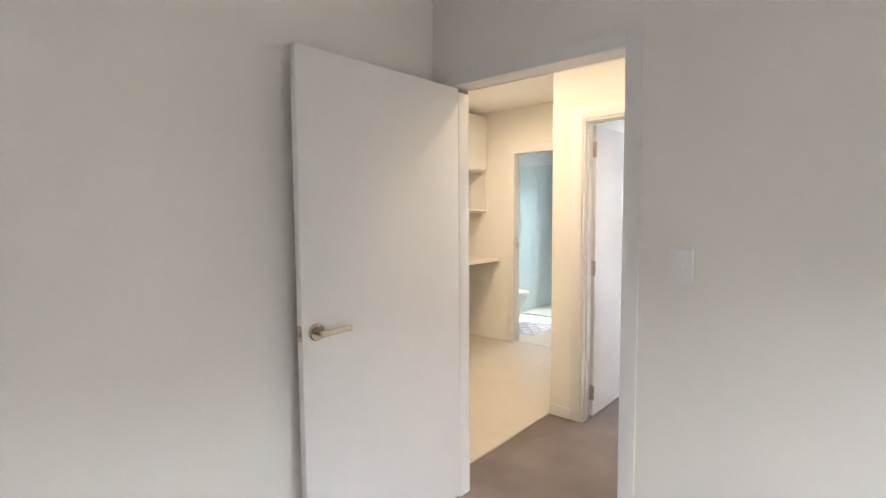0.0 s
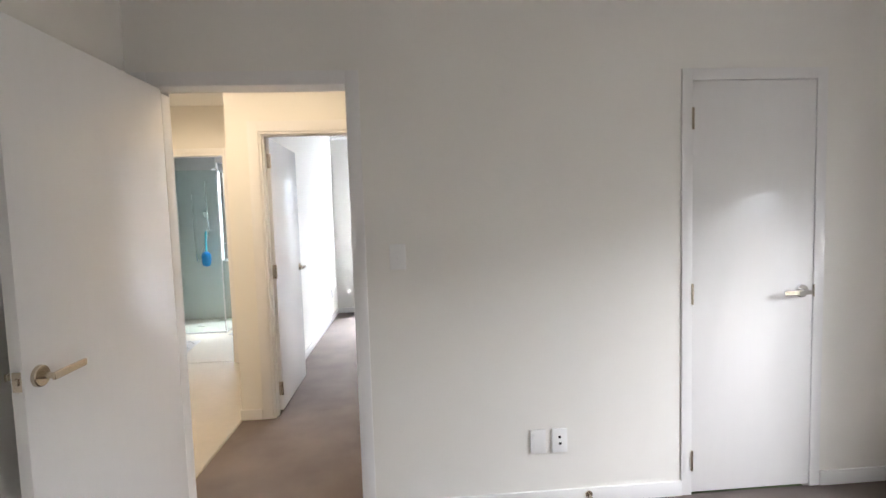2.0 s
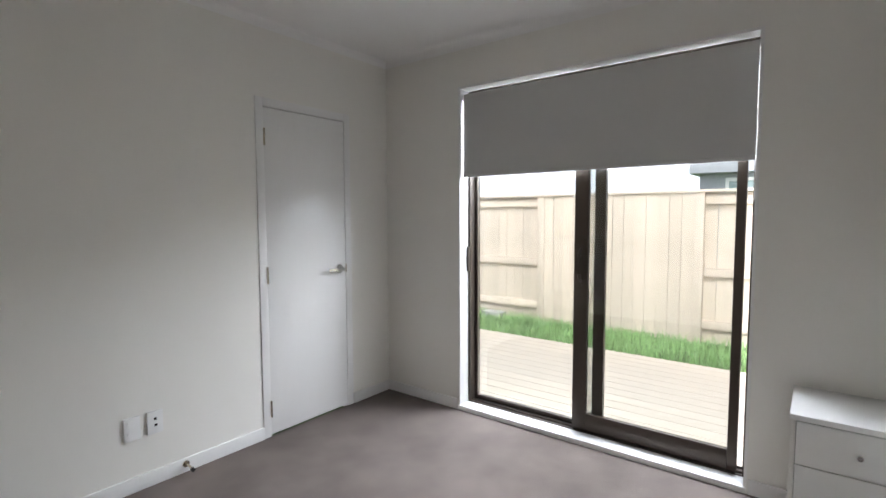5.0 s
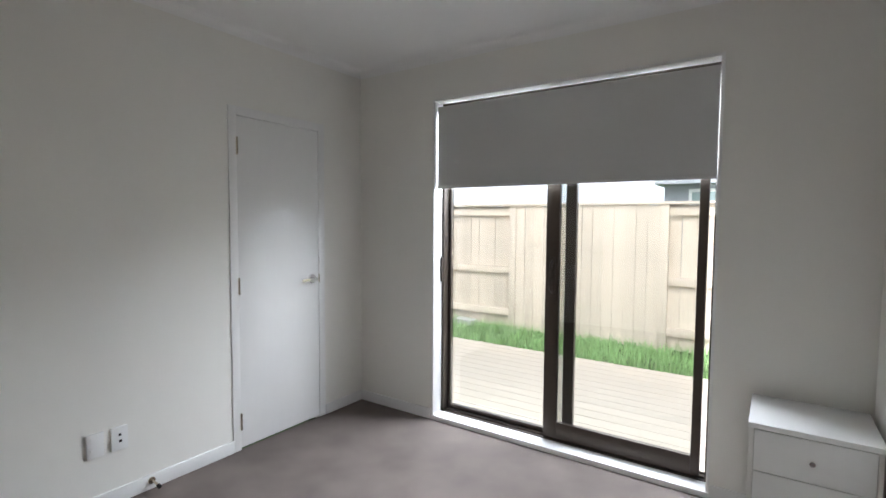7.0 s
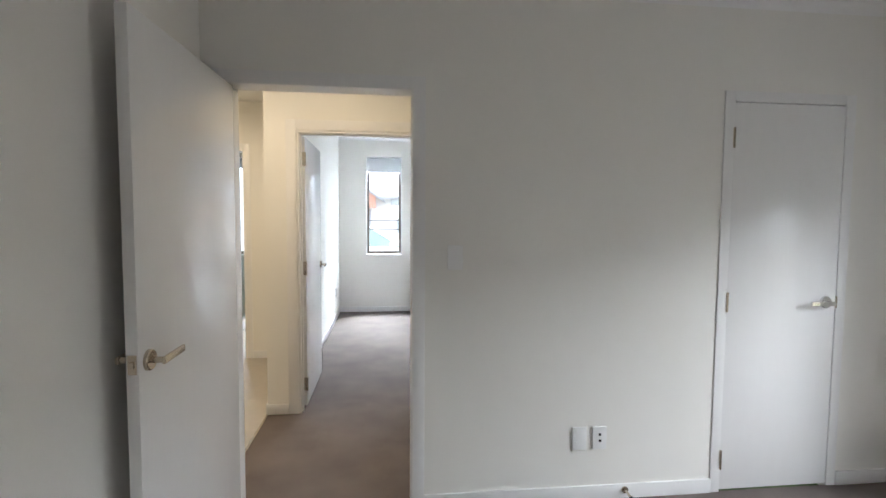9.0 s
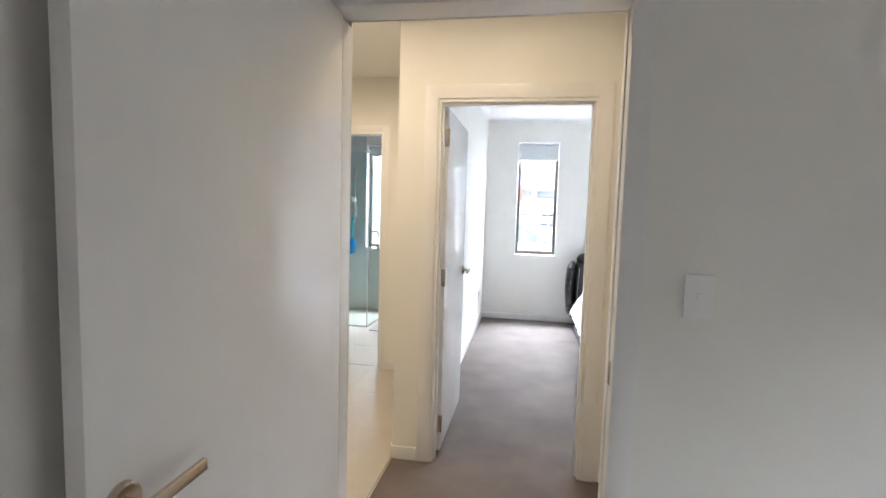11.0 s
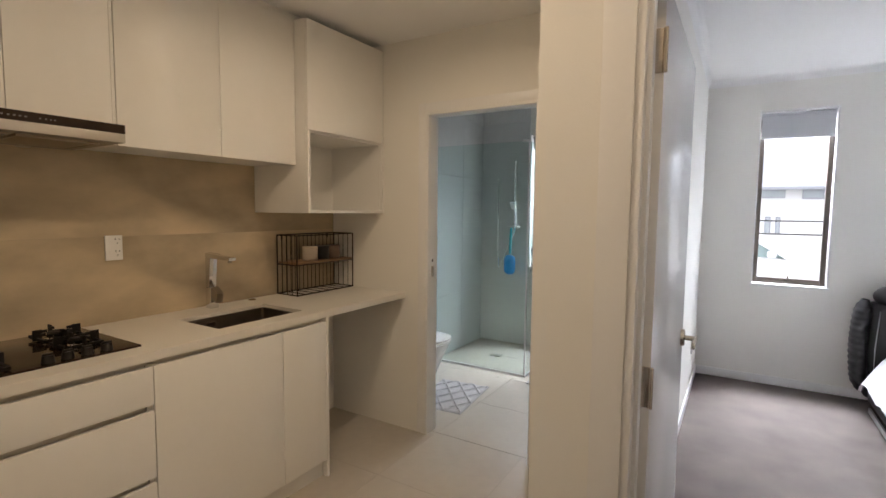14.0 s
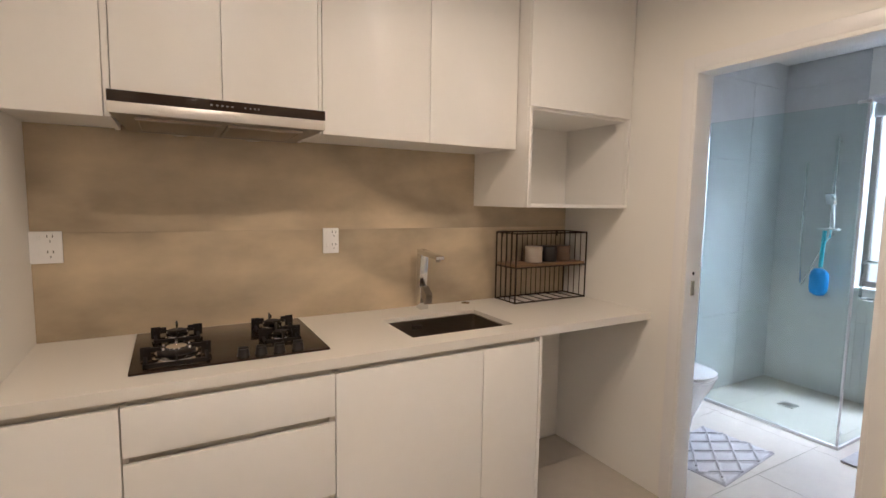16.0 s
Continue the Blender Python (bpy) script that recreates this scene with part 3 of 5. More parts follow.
ROCK = [("rocker", 0, 0, 0.012, 0.020, 0.004, PLASTIC)]
GPO = [("rocker", -0.018, 0.036, 0.009, 0.013, 0.003, PLASTIC), ("rocker", -0.018, -0.02, 0.009, 0.013, 0.003, PLASTIC),
       ("pin_hole", 0.006, 0.040, 0.003, 0.010, 0.0004, BLACK), ("pin_hole", 0.022, 0.040, 0.003, 0.010, 0.0004, BLACK), ("pin_hole", 0.014, 0.022, 0.003, 0.010, 0.0004, BLACK),
       ("pin_hole", 0.006, -0.016, 0.003, 0.010, 0.0004, BLACK), ("pin_hole", 0.022, -0.016, 0.003, 0.010, 0.0004, BLACK), ("pin_hole", 0.014, -0.034, 0.003, 0.010, 0.0004, BLACK)]
plate("light_switch", (0.203, 0, 1.222), (0, -1, 0), 0.073, 0.116, "white plastic light switch on the bedroom wall", "light switch", ROCK)
plate("light_switch", (HALLX, 0.872, 1.212), (-1, 0, 0), 0.073, 0.116, "white plastic light switch on the hall wall", "light switch", ROCK)
plate("power_socket", (0.833, 0, 0.318), (0, -1, 0), 0.073, 0.116, "white plastic double power socket low on the wall", "power socket",
      [(n, x, y, a, b, d, PLASTIC if n == "rocker" else PLASTIC) for n, x, y, a, b, d, mm in GPO])
plate("aerial_socket", (0.937, 0, 0.318), (0, -1, 0), 0.073, 0.116, "white plastic aerial and data socket plate with two dark ports", "wall socket",
      [("port", 0.0, 0.018, 0.012, 0.012, 0.002, BLACK), ("port", 0.002, -0.014, 0.014, 0.012, 0.0008, BLACK)])
plate("power_socket", (BX0, 4.53, 0.37), (1, 0, 0), 0.073, 0.116, "white plastic power socket low on the bedroom wall", "power socket", GPO[:3])

ds = thing("door_stop", (1.075, -0.012, 0.045), "small metal door stop with a black rubber tip on the skirting", "door stop")
part("base", C((1.075, -0.012, 0.046), (1.075, -0.018, 0.046), 0.017, n=20), NICKEL, ds)
part("arm", tube(bmesh.new(), [(1.075, -0.018, 0.046), (1.077, -0.045, 0.043), (1.079, -0.07, 0.036)], 0.006, n=10), NICKEL, ds)
part("rubber_tip", C((1.079, -0.07, 0.036), (1.080, -0.085, 0.031), 0.010, n=16), BLACK, ds)

# ---- bedside drawers ----
bd = thing("bedside_drawers", (2.41, -2.765, 0), "small white three-drawer bedside cabinet with chrome knobs, beside the glazed door", "bedside cabinet")
part("top", B(2.205, 2.605, -2.978, -2.552, 0.558, 0.580, bevel=0.003), PLASTIC, bd)
bm = bmesh.new()
box(bm, 2.225, 2.60, -2.572, -2.556, 0.0, 0.558, bevel=0.002)
box(bm, 2.225, 2.60, -2.974, -2.958, 0.0, 0.558, bevel=0.002)
box(bm, 2.585, 2.60, -2.958, -2.572, 0.03, 0.558)
box(bm, 2.235, 2.585, -2.958, -2.572, 0.03, 0.05)
part("body", bm, CABINET, bd)
for k in range(3):
    z1 = 0.548 - k * 0.172
    d = part("drawer", B(2.222, 2.245, -2.956, -2.574, z1 - 0.168, z1, bevel=0.002), PLASTIC, bd)
    kn = bmesh.new()
    cyl(kn, (2.222, -2.765, z1 - 0.083), (2.208, -2.765, z1 - 0.083), 0.005, n=14)
    cyl(kn, (2.208, -2.765, z1 - 0.083), (2.198, -2.765, z1 - 0.083), 0.009, 0.010, n=18)
    part("knob", kn, CHROME, d)

# ---- kitchen ----
FRONT, UPX = -2.39, -2.66
TOPB = 0.92


def base_unit(name, y0, y1, label, category="kitchen cabinet"):
    u = thing(name, ((KX + FRONT) / 2, (y0 + y1) / 2, 0), label, category)
    bm = bmesh.new()
    box(bm, KX + 0.012, FRONT - 0.022, y0, y0 + 0.016, 0.1, 0.866)
    box(bm, KX + 0.012, FRONT - 0.022, y1 - 0.016, y1, 0.1, 0.866)
    box(bm, KX + 0.012, FRONT - 0.022, y0 + 0.016, y1 - 0.016, 0.1, 0.116)
    box(bm, KX + 0.012, KX + 0.02, y0 + 0.016, y1 - 0.016, 0.116, 0.866)
    part("body", bm, CARCASS, u, smooth=False)
    part("finger_channel", B(FRONT - 0.05, FRONT - 0.034, y0, y1, 0.835, 0.884), CARCASS, u, smooth=False)
    part("kickboard", B(FRONT - 0.05, FRONT - 0.034, y0, y1, 0.0, 0.1), CABINET, u, smooth=False)
    return u


def front(unit, name, y0, y1, z0, z1, x=FRONT):
    return part(name, B(x - 0.018, x, y0 + 0.0012, y1 - 0.0012, z0, z1, bevel=0.0012), CABINET, unit)


u = base_unit("kitchen_base_cabinet", KY0 + 0.002, 0.4715, "narrow white handleless base cabinet beside the drawers")
front(u, "cabinet_door", KY0 + 0.004, 0.4715, 0.10, 0.862)
u = base_unit("kitchen_drawer_cabinet", 0.4735, 1.0895, "white handleless drawer cabinet under the gas hob")
for z0, z1 in ((0.715, 0.862), (0.432, 0.692), (0.10, 0.409)):
    front(u, "drawer", 0.4735, 1.0895, z0, z1)
for zc in (0.692, 0.409):
    part("finger_channel", B(FRONT - 0.05, FRONT - 0.034, 0.49, 1.073, zc - 0.02, zc + 0.04), CARCASS, u, smooth=False)
u = base_unit("kitchen_sink_cabinet", 1.0915, 1.985, "white handleless two-door cabinet under the sink")
front(u, "cabinet_door", 1.0915, 1.698, 0.10, 0.862)
front(u, "cabinet_door", 1.699, 1.985, 0.10, 0.862)
part("end_panel", B(KX + 0.012, FRONT, 1.987, 2.004, 0.0, 0.884, bevel=0.001), CABINET, u)

# worktop with the sink cut-out and the hob cut-out left closed
SY0, SY1, SX0, SX1 = 1.432, 1.925, -2.822, -2.495
bm = bmesh.new()
WX0, WX1 = KX + 0.011, FRONT + 0.004
for x0, x1, y0, y1 in ((WX0, SX0, KY0 + 0.001, KY1 - 0.001), (SX1, WX1, KY0 + 0.001, KY1 - 0.001), (SX0, SX1, KY0 + 0.001, SY0), (SX0, SX1, SY1, KY1 - 0.001)):
    box(bm, x0, x1, y0, y1, 0.901, TOPB)
box(bm, WX1 - 0.03, WX1, KY0 + 0.001, KY1 - 0.001, 0.885, 0.901)
bmesh.ops.remove_doubles(bm, verts=bm.verts, dist=1e-5)
solid("kitchen_worktop", bm, BENCH, "pale cream engineered stone worktop running the length of the kitchenette", "worktop", smooth=False)

sink = thing("kitchen_sink", ((SX0 + SX1) / 2, (SY0 + SY1) / 2, 0.72), "dark stainless undermount single bowl sink", "sink")
bm = bmesh.new()
t = 0.004
box(bm, SX0 - t, SX1 + t, SY0 - t, SY1 + t, 0.716, 0.900, bevel=0.02, seg=4)
topf = [f for f in bm.faces if f.normal.z > 0.9 and f.calc_center_median().z > 0.89]
bmesh.ops.delete(bm, geom=topf, context="FACES")
ed = [v for v in bm.verts if v.co.z > 0.879]
for v in ed:
    v.co.z = 0.900
    v.co.x = min(max(v.co.x, SX0 - t), SX1 + t)
part("bowl", bm, DARKSTEEL, sink)
part("waste", lathe(bmesh.new(), [(0.04, 0.0), (0.04, 0.003), (0.03, 0.004), (0.008, 0.002)], ((SX0 + SX1) / 2, (SY0 + SY1) / 2, 0.717), n=24), STEEL, sink)
bm = bmesh.new()
box(bm, SX0 - 0.001, SX0 + 0.002, 1.585, 1.635, 0.855, 0.875, bevel=0.002)
part("overflow", bm, CHROME, sink)

TPX, TPY = -2.948, 1.702
tap = thing("kitchen_tap", (TPX, TPY, TOPB), "square chrome mixer tap with a flat spout and side lever", "tap")
part("base", B(TPX - 0.023, TPX + 0.023, TPY - 0.023, TPY + 0.023, TOPB, TOPB + 0.112, bevel=0.003), CHROME, tap)
bm = box(bmesh.new(), TPX - 0.023, TPX + 0.021, TPY - 0.021, TPY + 0.021, TOPB + 0.112, TOPB + 0.272, bevel=0.003)
for v in bm.verts:
    if v.co.z < TOPB + 0.16 and v.co.x > TPX:
        v.co.x -= 0.014
part("column", bm, CHROME, tap)
bm = box(bmesh.new(), -0.024, 0.180, -0.021, 0.021, -0.014, 0.012, bevel=0.003)
for v in bm.verts:
    if v.co.x > 0.1 and v.co.z < 0:
        v.co.z += 0.010
bmesh.ops.transform(bm, matrix=pose(TPX, TPY, TOPB + 0.284, 0, 5, 0), verts=bm.verts)
spout = part("spout", bm, CHROME, tap)
part("aerator", C((TPX + 0.158, TPY, TOPB + 0.265), (TPX + 0.157, TPY, TOPB + 0.253), 0.011, n=18), DARKSTEEL, spout)
bm = box(bmesh.new(), -0.004, 0.052, -0.020, 0.020, -0.026, 0.026, bevel=0.004)
for v in bm.verts:
    if v.co.x > 0.03:
        v.co.z -= 0.022
bmesh.ops.transform(bm, matrix=pose(TPX + 0.023, TPY, TOPB + 0.092, 0, 14, 0), verts=bm.verts)
part("mixer_lever", bm, DARKSTEEL, tap, "dark steel mixer lever")
solid("tap_hole_cover", lathe(bmesh.new(), [(0.022, 0), (0.022, 0.003), (0.018, 0.005), (0.004, 0.0055)], (-2.968, 1.968, TOPB), n=24), NICKEL, "small round metal cover on the worktop behind the sink", "cover cap")


# gas hob
hob = thing("gas_hob", (-2.74, 0.80, TOPB), "black glass gas hob with four burners and cast iron supports", "hob")
HX0, HX1, HY0, HY1 = -2.985, -2.487, 0.490, 1.100
HZ = TOPB + 0.008
part("glass_top", B(HX0, HX1, HY0, HY1, TOPB + 0.0005, HZ, bevel=0.002), HOBGLASS, hob)


def burner(x, y, r, rings):
    b = part("burner", lathe(bmesh.new(), [(r * 1.15, 0), (r * 1.15, 0.006), (r * 1.02, 0.010), (r * 1.02, 0.022), (r * 0.3, 0.022)], (x, y, HZ), n=36), CHROME, hob)
    part("burner_cap", lathe(bmesh.new(), [(r * 0.9, 0.020), (r * 0.92, 0.026), (r * 0.75, 0.031), (r * 0.2, 0.032)], (x, y, HZ), n=36), IRON, b)
    if rings:
        part("outer_ring", lathe(bmesh.new(), [(r * 0.50, 0.031), (r * 0.50, 0.040), (r * 0.40, 0.042), (r * 0.1, 0.042)], (x, y, HZ), n=30), CHROME, b)
        for k in range(6):
            a = k * math.pi / 3
            part("flame_port", B(x + r * 0.7 * math.cos(a) - 0.004, x + r * 0.7 * math.cos(a) + 0.004, y + r * 0.7 * math.sin(a) - 0.004, y + r * 0.7 * math.sin(a) + 0.004, HZ + 0.03, HZ + 0.043, bevel=0.001), CHROME, b)


def trivet(x, y, half):
    """A square pan support with four upright fingers."""
    bm = bmesh.new()
    for sx, sy, ex, ey in ((-1, -1, 1, -1), (1, -1, 1, 1), (1, 1, -1, 1), (-1, 1, -1, -1)):
        x0, x1 = sorted((x + sx * half, x + ex * half))
        y0, y1 = sorted((y + sy * half, y + ey * half))
        box(bm, x0 - 0.005, x1 + 0.005, y0 - 0.005, y1 + 0.005, HZ + 0.004, HZ + 0.016, bevel=0.002)
    for sx, sy in ((1, 0), (-1, 0), (0, 1), (0, -1)):
        cx, cy = x + sx * half, y + sy * half
        lx, ly = (half * 0.5 if sx else 0.005), (half * 0.5 if sy else 0.005)
        box(bm, cx - sx * lx - (0.004 if sy else lx * 0), cx + (0.004 if sy else 0.004 * sx), cy - sy * ly - (0.004 if sx else 0), cy + (0.004 if sx else 0.004 * sy), HZ + 0.032, HZ + 0.043, bevel=0.0015)
        wx, wy = (0.015, 0.0025) if sx else (0.0025, 0.015)
        box(bm, cx - wx, cx + wx, cy - wy, cy + wy, HZ + 0.004, HZ + 0.046, bevel=0.001)
    part("pan_support", bm, IRON, hob)


burner(-2.600, 0.620, 0.062, True)
trivet(-2.600, 0.620, 0.088)
burner(-2.865, 0.625, 0.036, False)
trivet(-2.865, 0.625, 0.070)
burner(-2.860, 0.968, 0.036, False)
trivet(-2.860, 0.968, 0.066)
burner(-2.682, 0.964, 0.028, False)
trivet(-2.682, 0.964, 0.060)
for ky in (0.815, 0.872, 0.932, 0.995):
    k = part("knob", lathe(bmesh.new(), [(0.021, 0), (0.019, 0.004), (0.017, 0.022), (0.015, 0.025), (0.003, 0.0255)], (-2.522, ky, HZ), n=24), BLACK, hob)
    part("grip", B(-2.528, -2.516, ky - 0.016, ky + 0.016, HZ + 0.024, HZ + 0.032, bevel=0.003), BLACK, k)


# wall cabinets
def wall_unit(name, y0, y1, z0, z1, doors, label, x=UPX):
    u = thing(name, ((KX + x) / 2, (y0 + y1) / 2, z0), label, "kitchen cabinet")
    bm = bmesh.new()
    box(bm, KX + 0.012, x - 0.019, y0, y1, z0, z1)
    part("body", bm, CABINET, u, smooth=False)
    edges = [y0] + doors + [y1]
    for a, b in zip(edges, edges[1:]):
        part("cabinet_door", B(x - 0.018, x, a + 0.0013, b - 0.0013, z0 - 0.006, z1 - 0.003, bevel=0.0012), CABINET, u)
    return u


TU = 2.478
wall_unit("kitchen_wall_cabinet", KY0 + 0.002, 0.448, 1.705, TU, [], "narrow white handleless wall cabinet beside the range hood")
wall_unit("kitchen_wall_cabinet", 0.468, 1.112, 1.775, TU, [0.785], "white handleless two-door wall cabinet above the range hood")
wall_unit("kitchen_wall_cabinet", 1.127, 2.036, 1.705, TU, [1.582], "white handleless two-door wall cabinet above the sink")
for a, b in ((0.448, 0.467), (1.1125, 1.1265)):
    solid("filler_panel", B(KX + 0.012, UPX - 0.004, a + 0.001, b - 0.0005, 1.70, TU, bevel=0.001), CABINET, "narrow white filler panel between the wall cabinets", "panel")
nu = thing("kitchen_niche_cabinet", (-2.8, 2.37, 1.433), "white wall cabinet with one door over an open shelf niche", "kitchen cabinet")
NXF = -2.568
for nm, y0, y1, z0, z1 in (("side_panel", 2.039, 2.057, 1.45, TU), ("side_panel", 2.680, KY1 - 0.001, 1.45, TU), ("bottom_panel", 2.039, KY1 - 0.001, 1.433, 1.45),
                           ("niche_top", 2.057, 2.680, 1.875, 1.891), ("top_panel", 2.057, 2.680, TU - 0.016, TU)):
    part(nm, B(KX + 0.012, NXF - 0.0185, y0, y1, z0, z1), CABINET, nu, smooth=False)
part("back_panel", B(KX + 0.012, KX + 0.020, 2.057, 2.680, 1.45, TU - 0.016), CABINET, nu, smooth=False)
bm = bmesh.new()
box(bm, NXF - 0.018, NXF, 2.039, 2.057, 1.433, 1.885, bevel=0.001)
box(bm, NXF - 0.018, NXF, 2.682, KY1 - 0.001, 1.433, 1.885, bevel=0.001)
box(bm, NXF - 0.018, NXF, 2.057, 2.682, 1.433, 1.449, bevel=0.001)
part("niche_frame", bm, CABINET, nu)
part("cabinet_door", B(NXF - 0.018, NXF, 2.040, KY1 - 0.004, 1.888, TU - 0.003, bevel=0.0012), CABINET, nu)
solid("trim_cabinet_scribe", B(KX + 0.012, UPX - 0.035, KY0 + 0.001, KY1 - 0.001, TU + 0.001, TOP_K), CABINET, kind="structure", smooth=False)

# range hood
hd = thing("range_hood", (-2.8, 0.787, 1.70), "slim stainless range hood with a black glass control strip", "range hood")
hx = -2.567
bm = bmesh.new()
z0, z1 = 1.700, 1.765
lo = [(KX + 0.05, 0.494), (KX + 0.05, 1.091), (hx - 0.004, 1.108), (hx - 0.004, 0.468)]
bot = [bm.verts.new((x, y, 1.693 if i < 2 else z0)) for i, (x, y) in enumerate(lo)]
tp = [bm.verts.new((x, y, z1 + 0.002)) for x, y in ((KX + 0.012, 0.469), (KX + 0.012, 1.111), (hx - 0.004, 1.111), (hx - 0.004, 0.466))]
bm.faces.new(bot[::-1])
bm.faces.new(tp)
for k in range(4):
    bm.faces.new((bot[k], bot[(k + 1) % 4], tp[(k + 1) % 4], tp[k]))
# Canopy and filters take a darker, browner tone than the front rail.
part("canopy", bm, DARKSTEEL, hd, "underside in a darker tone than the front rail", smooth=False)
part("front_rail", B(hx - 0.004, hx, 0.464, 1.111, z0, 1.733, bevel=0.0015), STEEL, hd)
strip = part("control_strip", B(hx - 0.006, hx + 0.001, 0.464, 1.111, 1.734, 1.767, bevel=0.001), HOBGLASS, hd, "black glass control strip")
for k, ky in enumerate((0.740, 0.757, 0.772, 0.787, 0.802, 0.842, 0.858, 0.872, 0.884)):
    part("button_mark", B(hx + 0.0008, hx + 0.0018, ky, ky + (0.007 if k < 5 else 0.005), 1.747, 1.752), MARK, strip, smooth=False)
for ya, yb in ((0.53, 0.775), (0.795, 1.045)):
    bm = bmesh.new()
    tilt = math.degrees(math.atan2(0.007, 0.41))
    m = pose(-2.77, (ya + yb) / 2, 1.6945, 0, -tilt, 0)
    box(bm, -0.145, 0.145, -(yb - ya) / 2, (yb - ya) / 2, -0.004, 0.003, bevel=0.002, mat=m)
    f = part("filter", bm, HOODDARK, hd)
    for x0, x1, y0, y1 in ((-0.145, 0.145, -0.5, -0.46), (-0.145, 0.145, 0.46, 0.5), (-0.145, -0.128, -0.46, 0.46), (0.128, 0.145, -0.46, 0.46)):
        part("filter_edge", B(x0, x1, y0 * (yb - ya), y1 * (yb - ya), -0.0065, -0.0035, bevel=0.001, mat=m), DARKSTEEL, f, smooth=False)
for ky in (0.66, 0.92):
    part("hood_lamp", lathe(bmesh.new(), [(0.02, 0), (0.027, 0.003), (0.027, 0.010)], (-2.945, ky, 1.6850), n=24), STEEL, hd)

# sockets on the splashback
SPX = KX + 0.0105
plate("power_socket", (SPX, 0.225, 1.268), (1, 0, 0), 0.098, 0.116, "white plastic double power socket on the splashback", "power socket", GPO)
plate("power_socket", (SPX, 1.259, 1.267), (1, 0, 0), 0.073, 0.116, "white plastic upright power socket on the splashback", "power socket", GPO)

# wire rack with tins
RX0, RX1, RY0, RY1, RZ0, RZ1 = -3.008, -2.832, 2.190, 2.690, TOPB, 1.292
rack = thing("wire_rack", ((RX0 + RX1) / 2, (RY0 + RY1) / 2, TOPB), "black wire rack with a wooden shelf, standing on the worktop", "rack")
bm = bmesh.new()
wr = 0.0042
zz = [RZ0 + wr, 1.110, RZ1]
for z in zz:
    tube(bm, [(RX0, RY0, z), (RX1, RY0, z), (RX1, RY1, z), (RX0, RY1, z)], wr, n=6, closed=True)
for x, y in ((RX0, RY0), (RX1, RY0), (RX0, RY1), (RX1, RY1)):
    tube(bm, [(x, y, RZ0), (x, y, RZ1)], wr, n=6)
part("frame", bm, WIRE, rack)
for k in range(1, 14):
    y = RY0 + k * (RY1 - RY0) / 14
    part("wire", tube(bmesh.new(), [(RX0, y, RZ0 + wr), (RX0, y, RZ1)], 0.0024, n=6), WIRE, rack)
    if k % 2 == 0:
        part("wire", tube(bmesh.new(), [(RX0, y, RZ0 + wr), (RX1, y, RZ0 + wr)], 0.0024, n=6), WIRE, rack)
for y in (RY0, RY1):
    for k in range(1, 4):
        x = RX0 + k * (RX1 - RX0) / 4
        part("wire", tube(bmesh.new(), [(x, y, RZ0), (x, y, RZ1)], 0.0024, n=6), WIRE, rack)
part("shelf", B(RX0 + 0.005, RX1 - 0.004, RY0 + 0.005, RY1 - 0.005, 1.112, 1.126, bevel=0.002), OAK, rack, "brown wooden shelf board")
for y in (RY0 + 0.03, RY1 - 0.07):
    part("hanging_hook", B(RX0 - 0.002, RX0 + 0.002, y, y + 0.012, RZ1 - 0.03, RZ1 + 0.004, bevel=0.001), WIRE, rack)
for yy, mm, lab in ((2.385, CREAM, "cream round tin standing on the wire rack shelf"), (2.490, BLACKTIN, "black round tin standing on the wire rack shelf"), (2.592, BROWNTIN, "brown round tin standing on the wire rack shelf")):
    tin = thing("tin", (-2.925, yy, 1.126), lab, "tin", group="tins on the wire rack")
    part("body", lathe(bmesh.new(), [(0.046, 0), (0.048, 0.003), (0.048, 0.070), (0.047, 0.072)], (-2.925, yy, 1.1262), n=32), mm, tin)
    part("lid", lathe(bmesh.new(), [(0.0495, 0.072), (0.0495, 0.084), (0.047, 0.087), (0.01, 0.087)], (-2.925, yy, 1.1262), n=32), mm, tin)

for lx, ly in ((-1.72, 1.75), (-1.45, 0.72), (-0.42, 0.62)):
    dl = thing("downlight", (lx, ly, TOP_K), "small round white recessed ceiling downlight, switched on", "downlight", group="ceiling downlights")
    part("bezel", lathe(bmesh.new(), [(0.052, 0.0), (0.052, -0.004), (0.044, -0.006), (0.040, -0.003), (0.039, 0.0)], (lx, ly, TOP_K), n=32), PLASTIC, dl)
    part("diffuser", lathe(bmesh.new(), [(0.038, -0.0005), (0.038, -0.002), (0.001, -0.0022)], (lx, ly, TOP_K), n=28), LIT, dl)

# ---- bathroom ----
GXC, GYC = -2.09, 4.075
gs = thing("shower_screen", (GXC, GYC, 0), "frameless pale green glass shower screen with a chrome pull handle", "shower screen")
p = part("front_pane", B(KX + 0.012, GXC, GYC - 0.005, GYC + 0.005, 0.022, 2.05), SHOWERGLASS, gs, smooth=False)
p.visible_shadow = False
p = part("door_pane", B(GXC - 0.005, GXC + 0.005, GYC + 0.010, NY - 0.02, 0.022, 2.05), SHOWERDOOR, gs, smooth=False)
p.visible_shadow = False
part("bottom_channel", B(KX + 0.012, GXC + 0.012, GYC - 0.012, GYC + 0.012, 0.0, 0.024, bevel=0.002), SILVER, gs)
part("side_channel", B(GXC - 0.012, GXC + 0.012, GYC + 0.013, NY - 0.012, 0.0, 0.022, bevel=0.002), SILVER, gs)
# Silver strip added to give the glass corner its light line.
part("edge_highlight", B(GXC - 0.006, GXC + 0.006, GYC - 0.0075, GYC + 0.0085, 0.024, 2.05, bevel=0.002), SILVER, gs, "thin silver strip added for the bright glass edge")
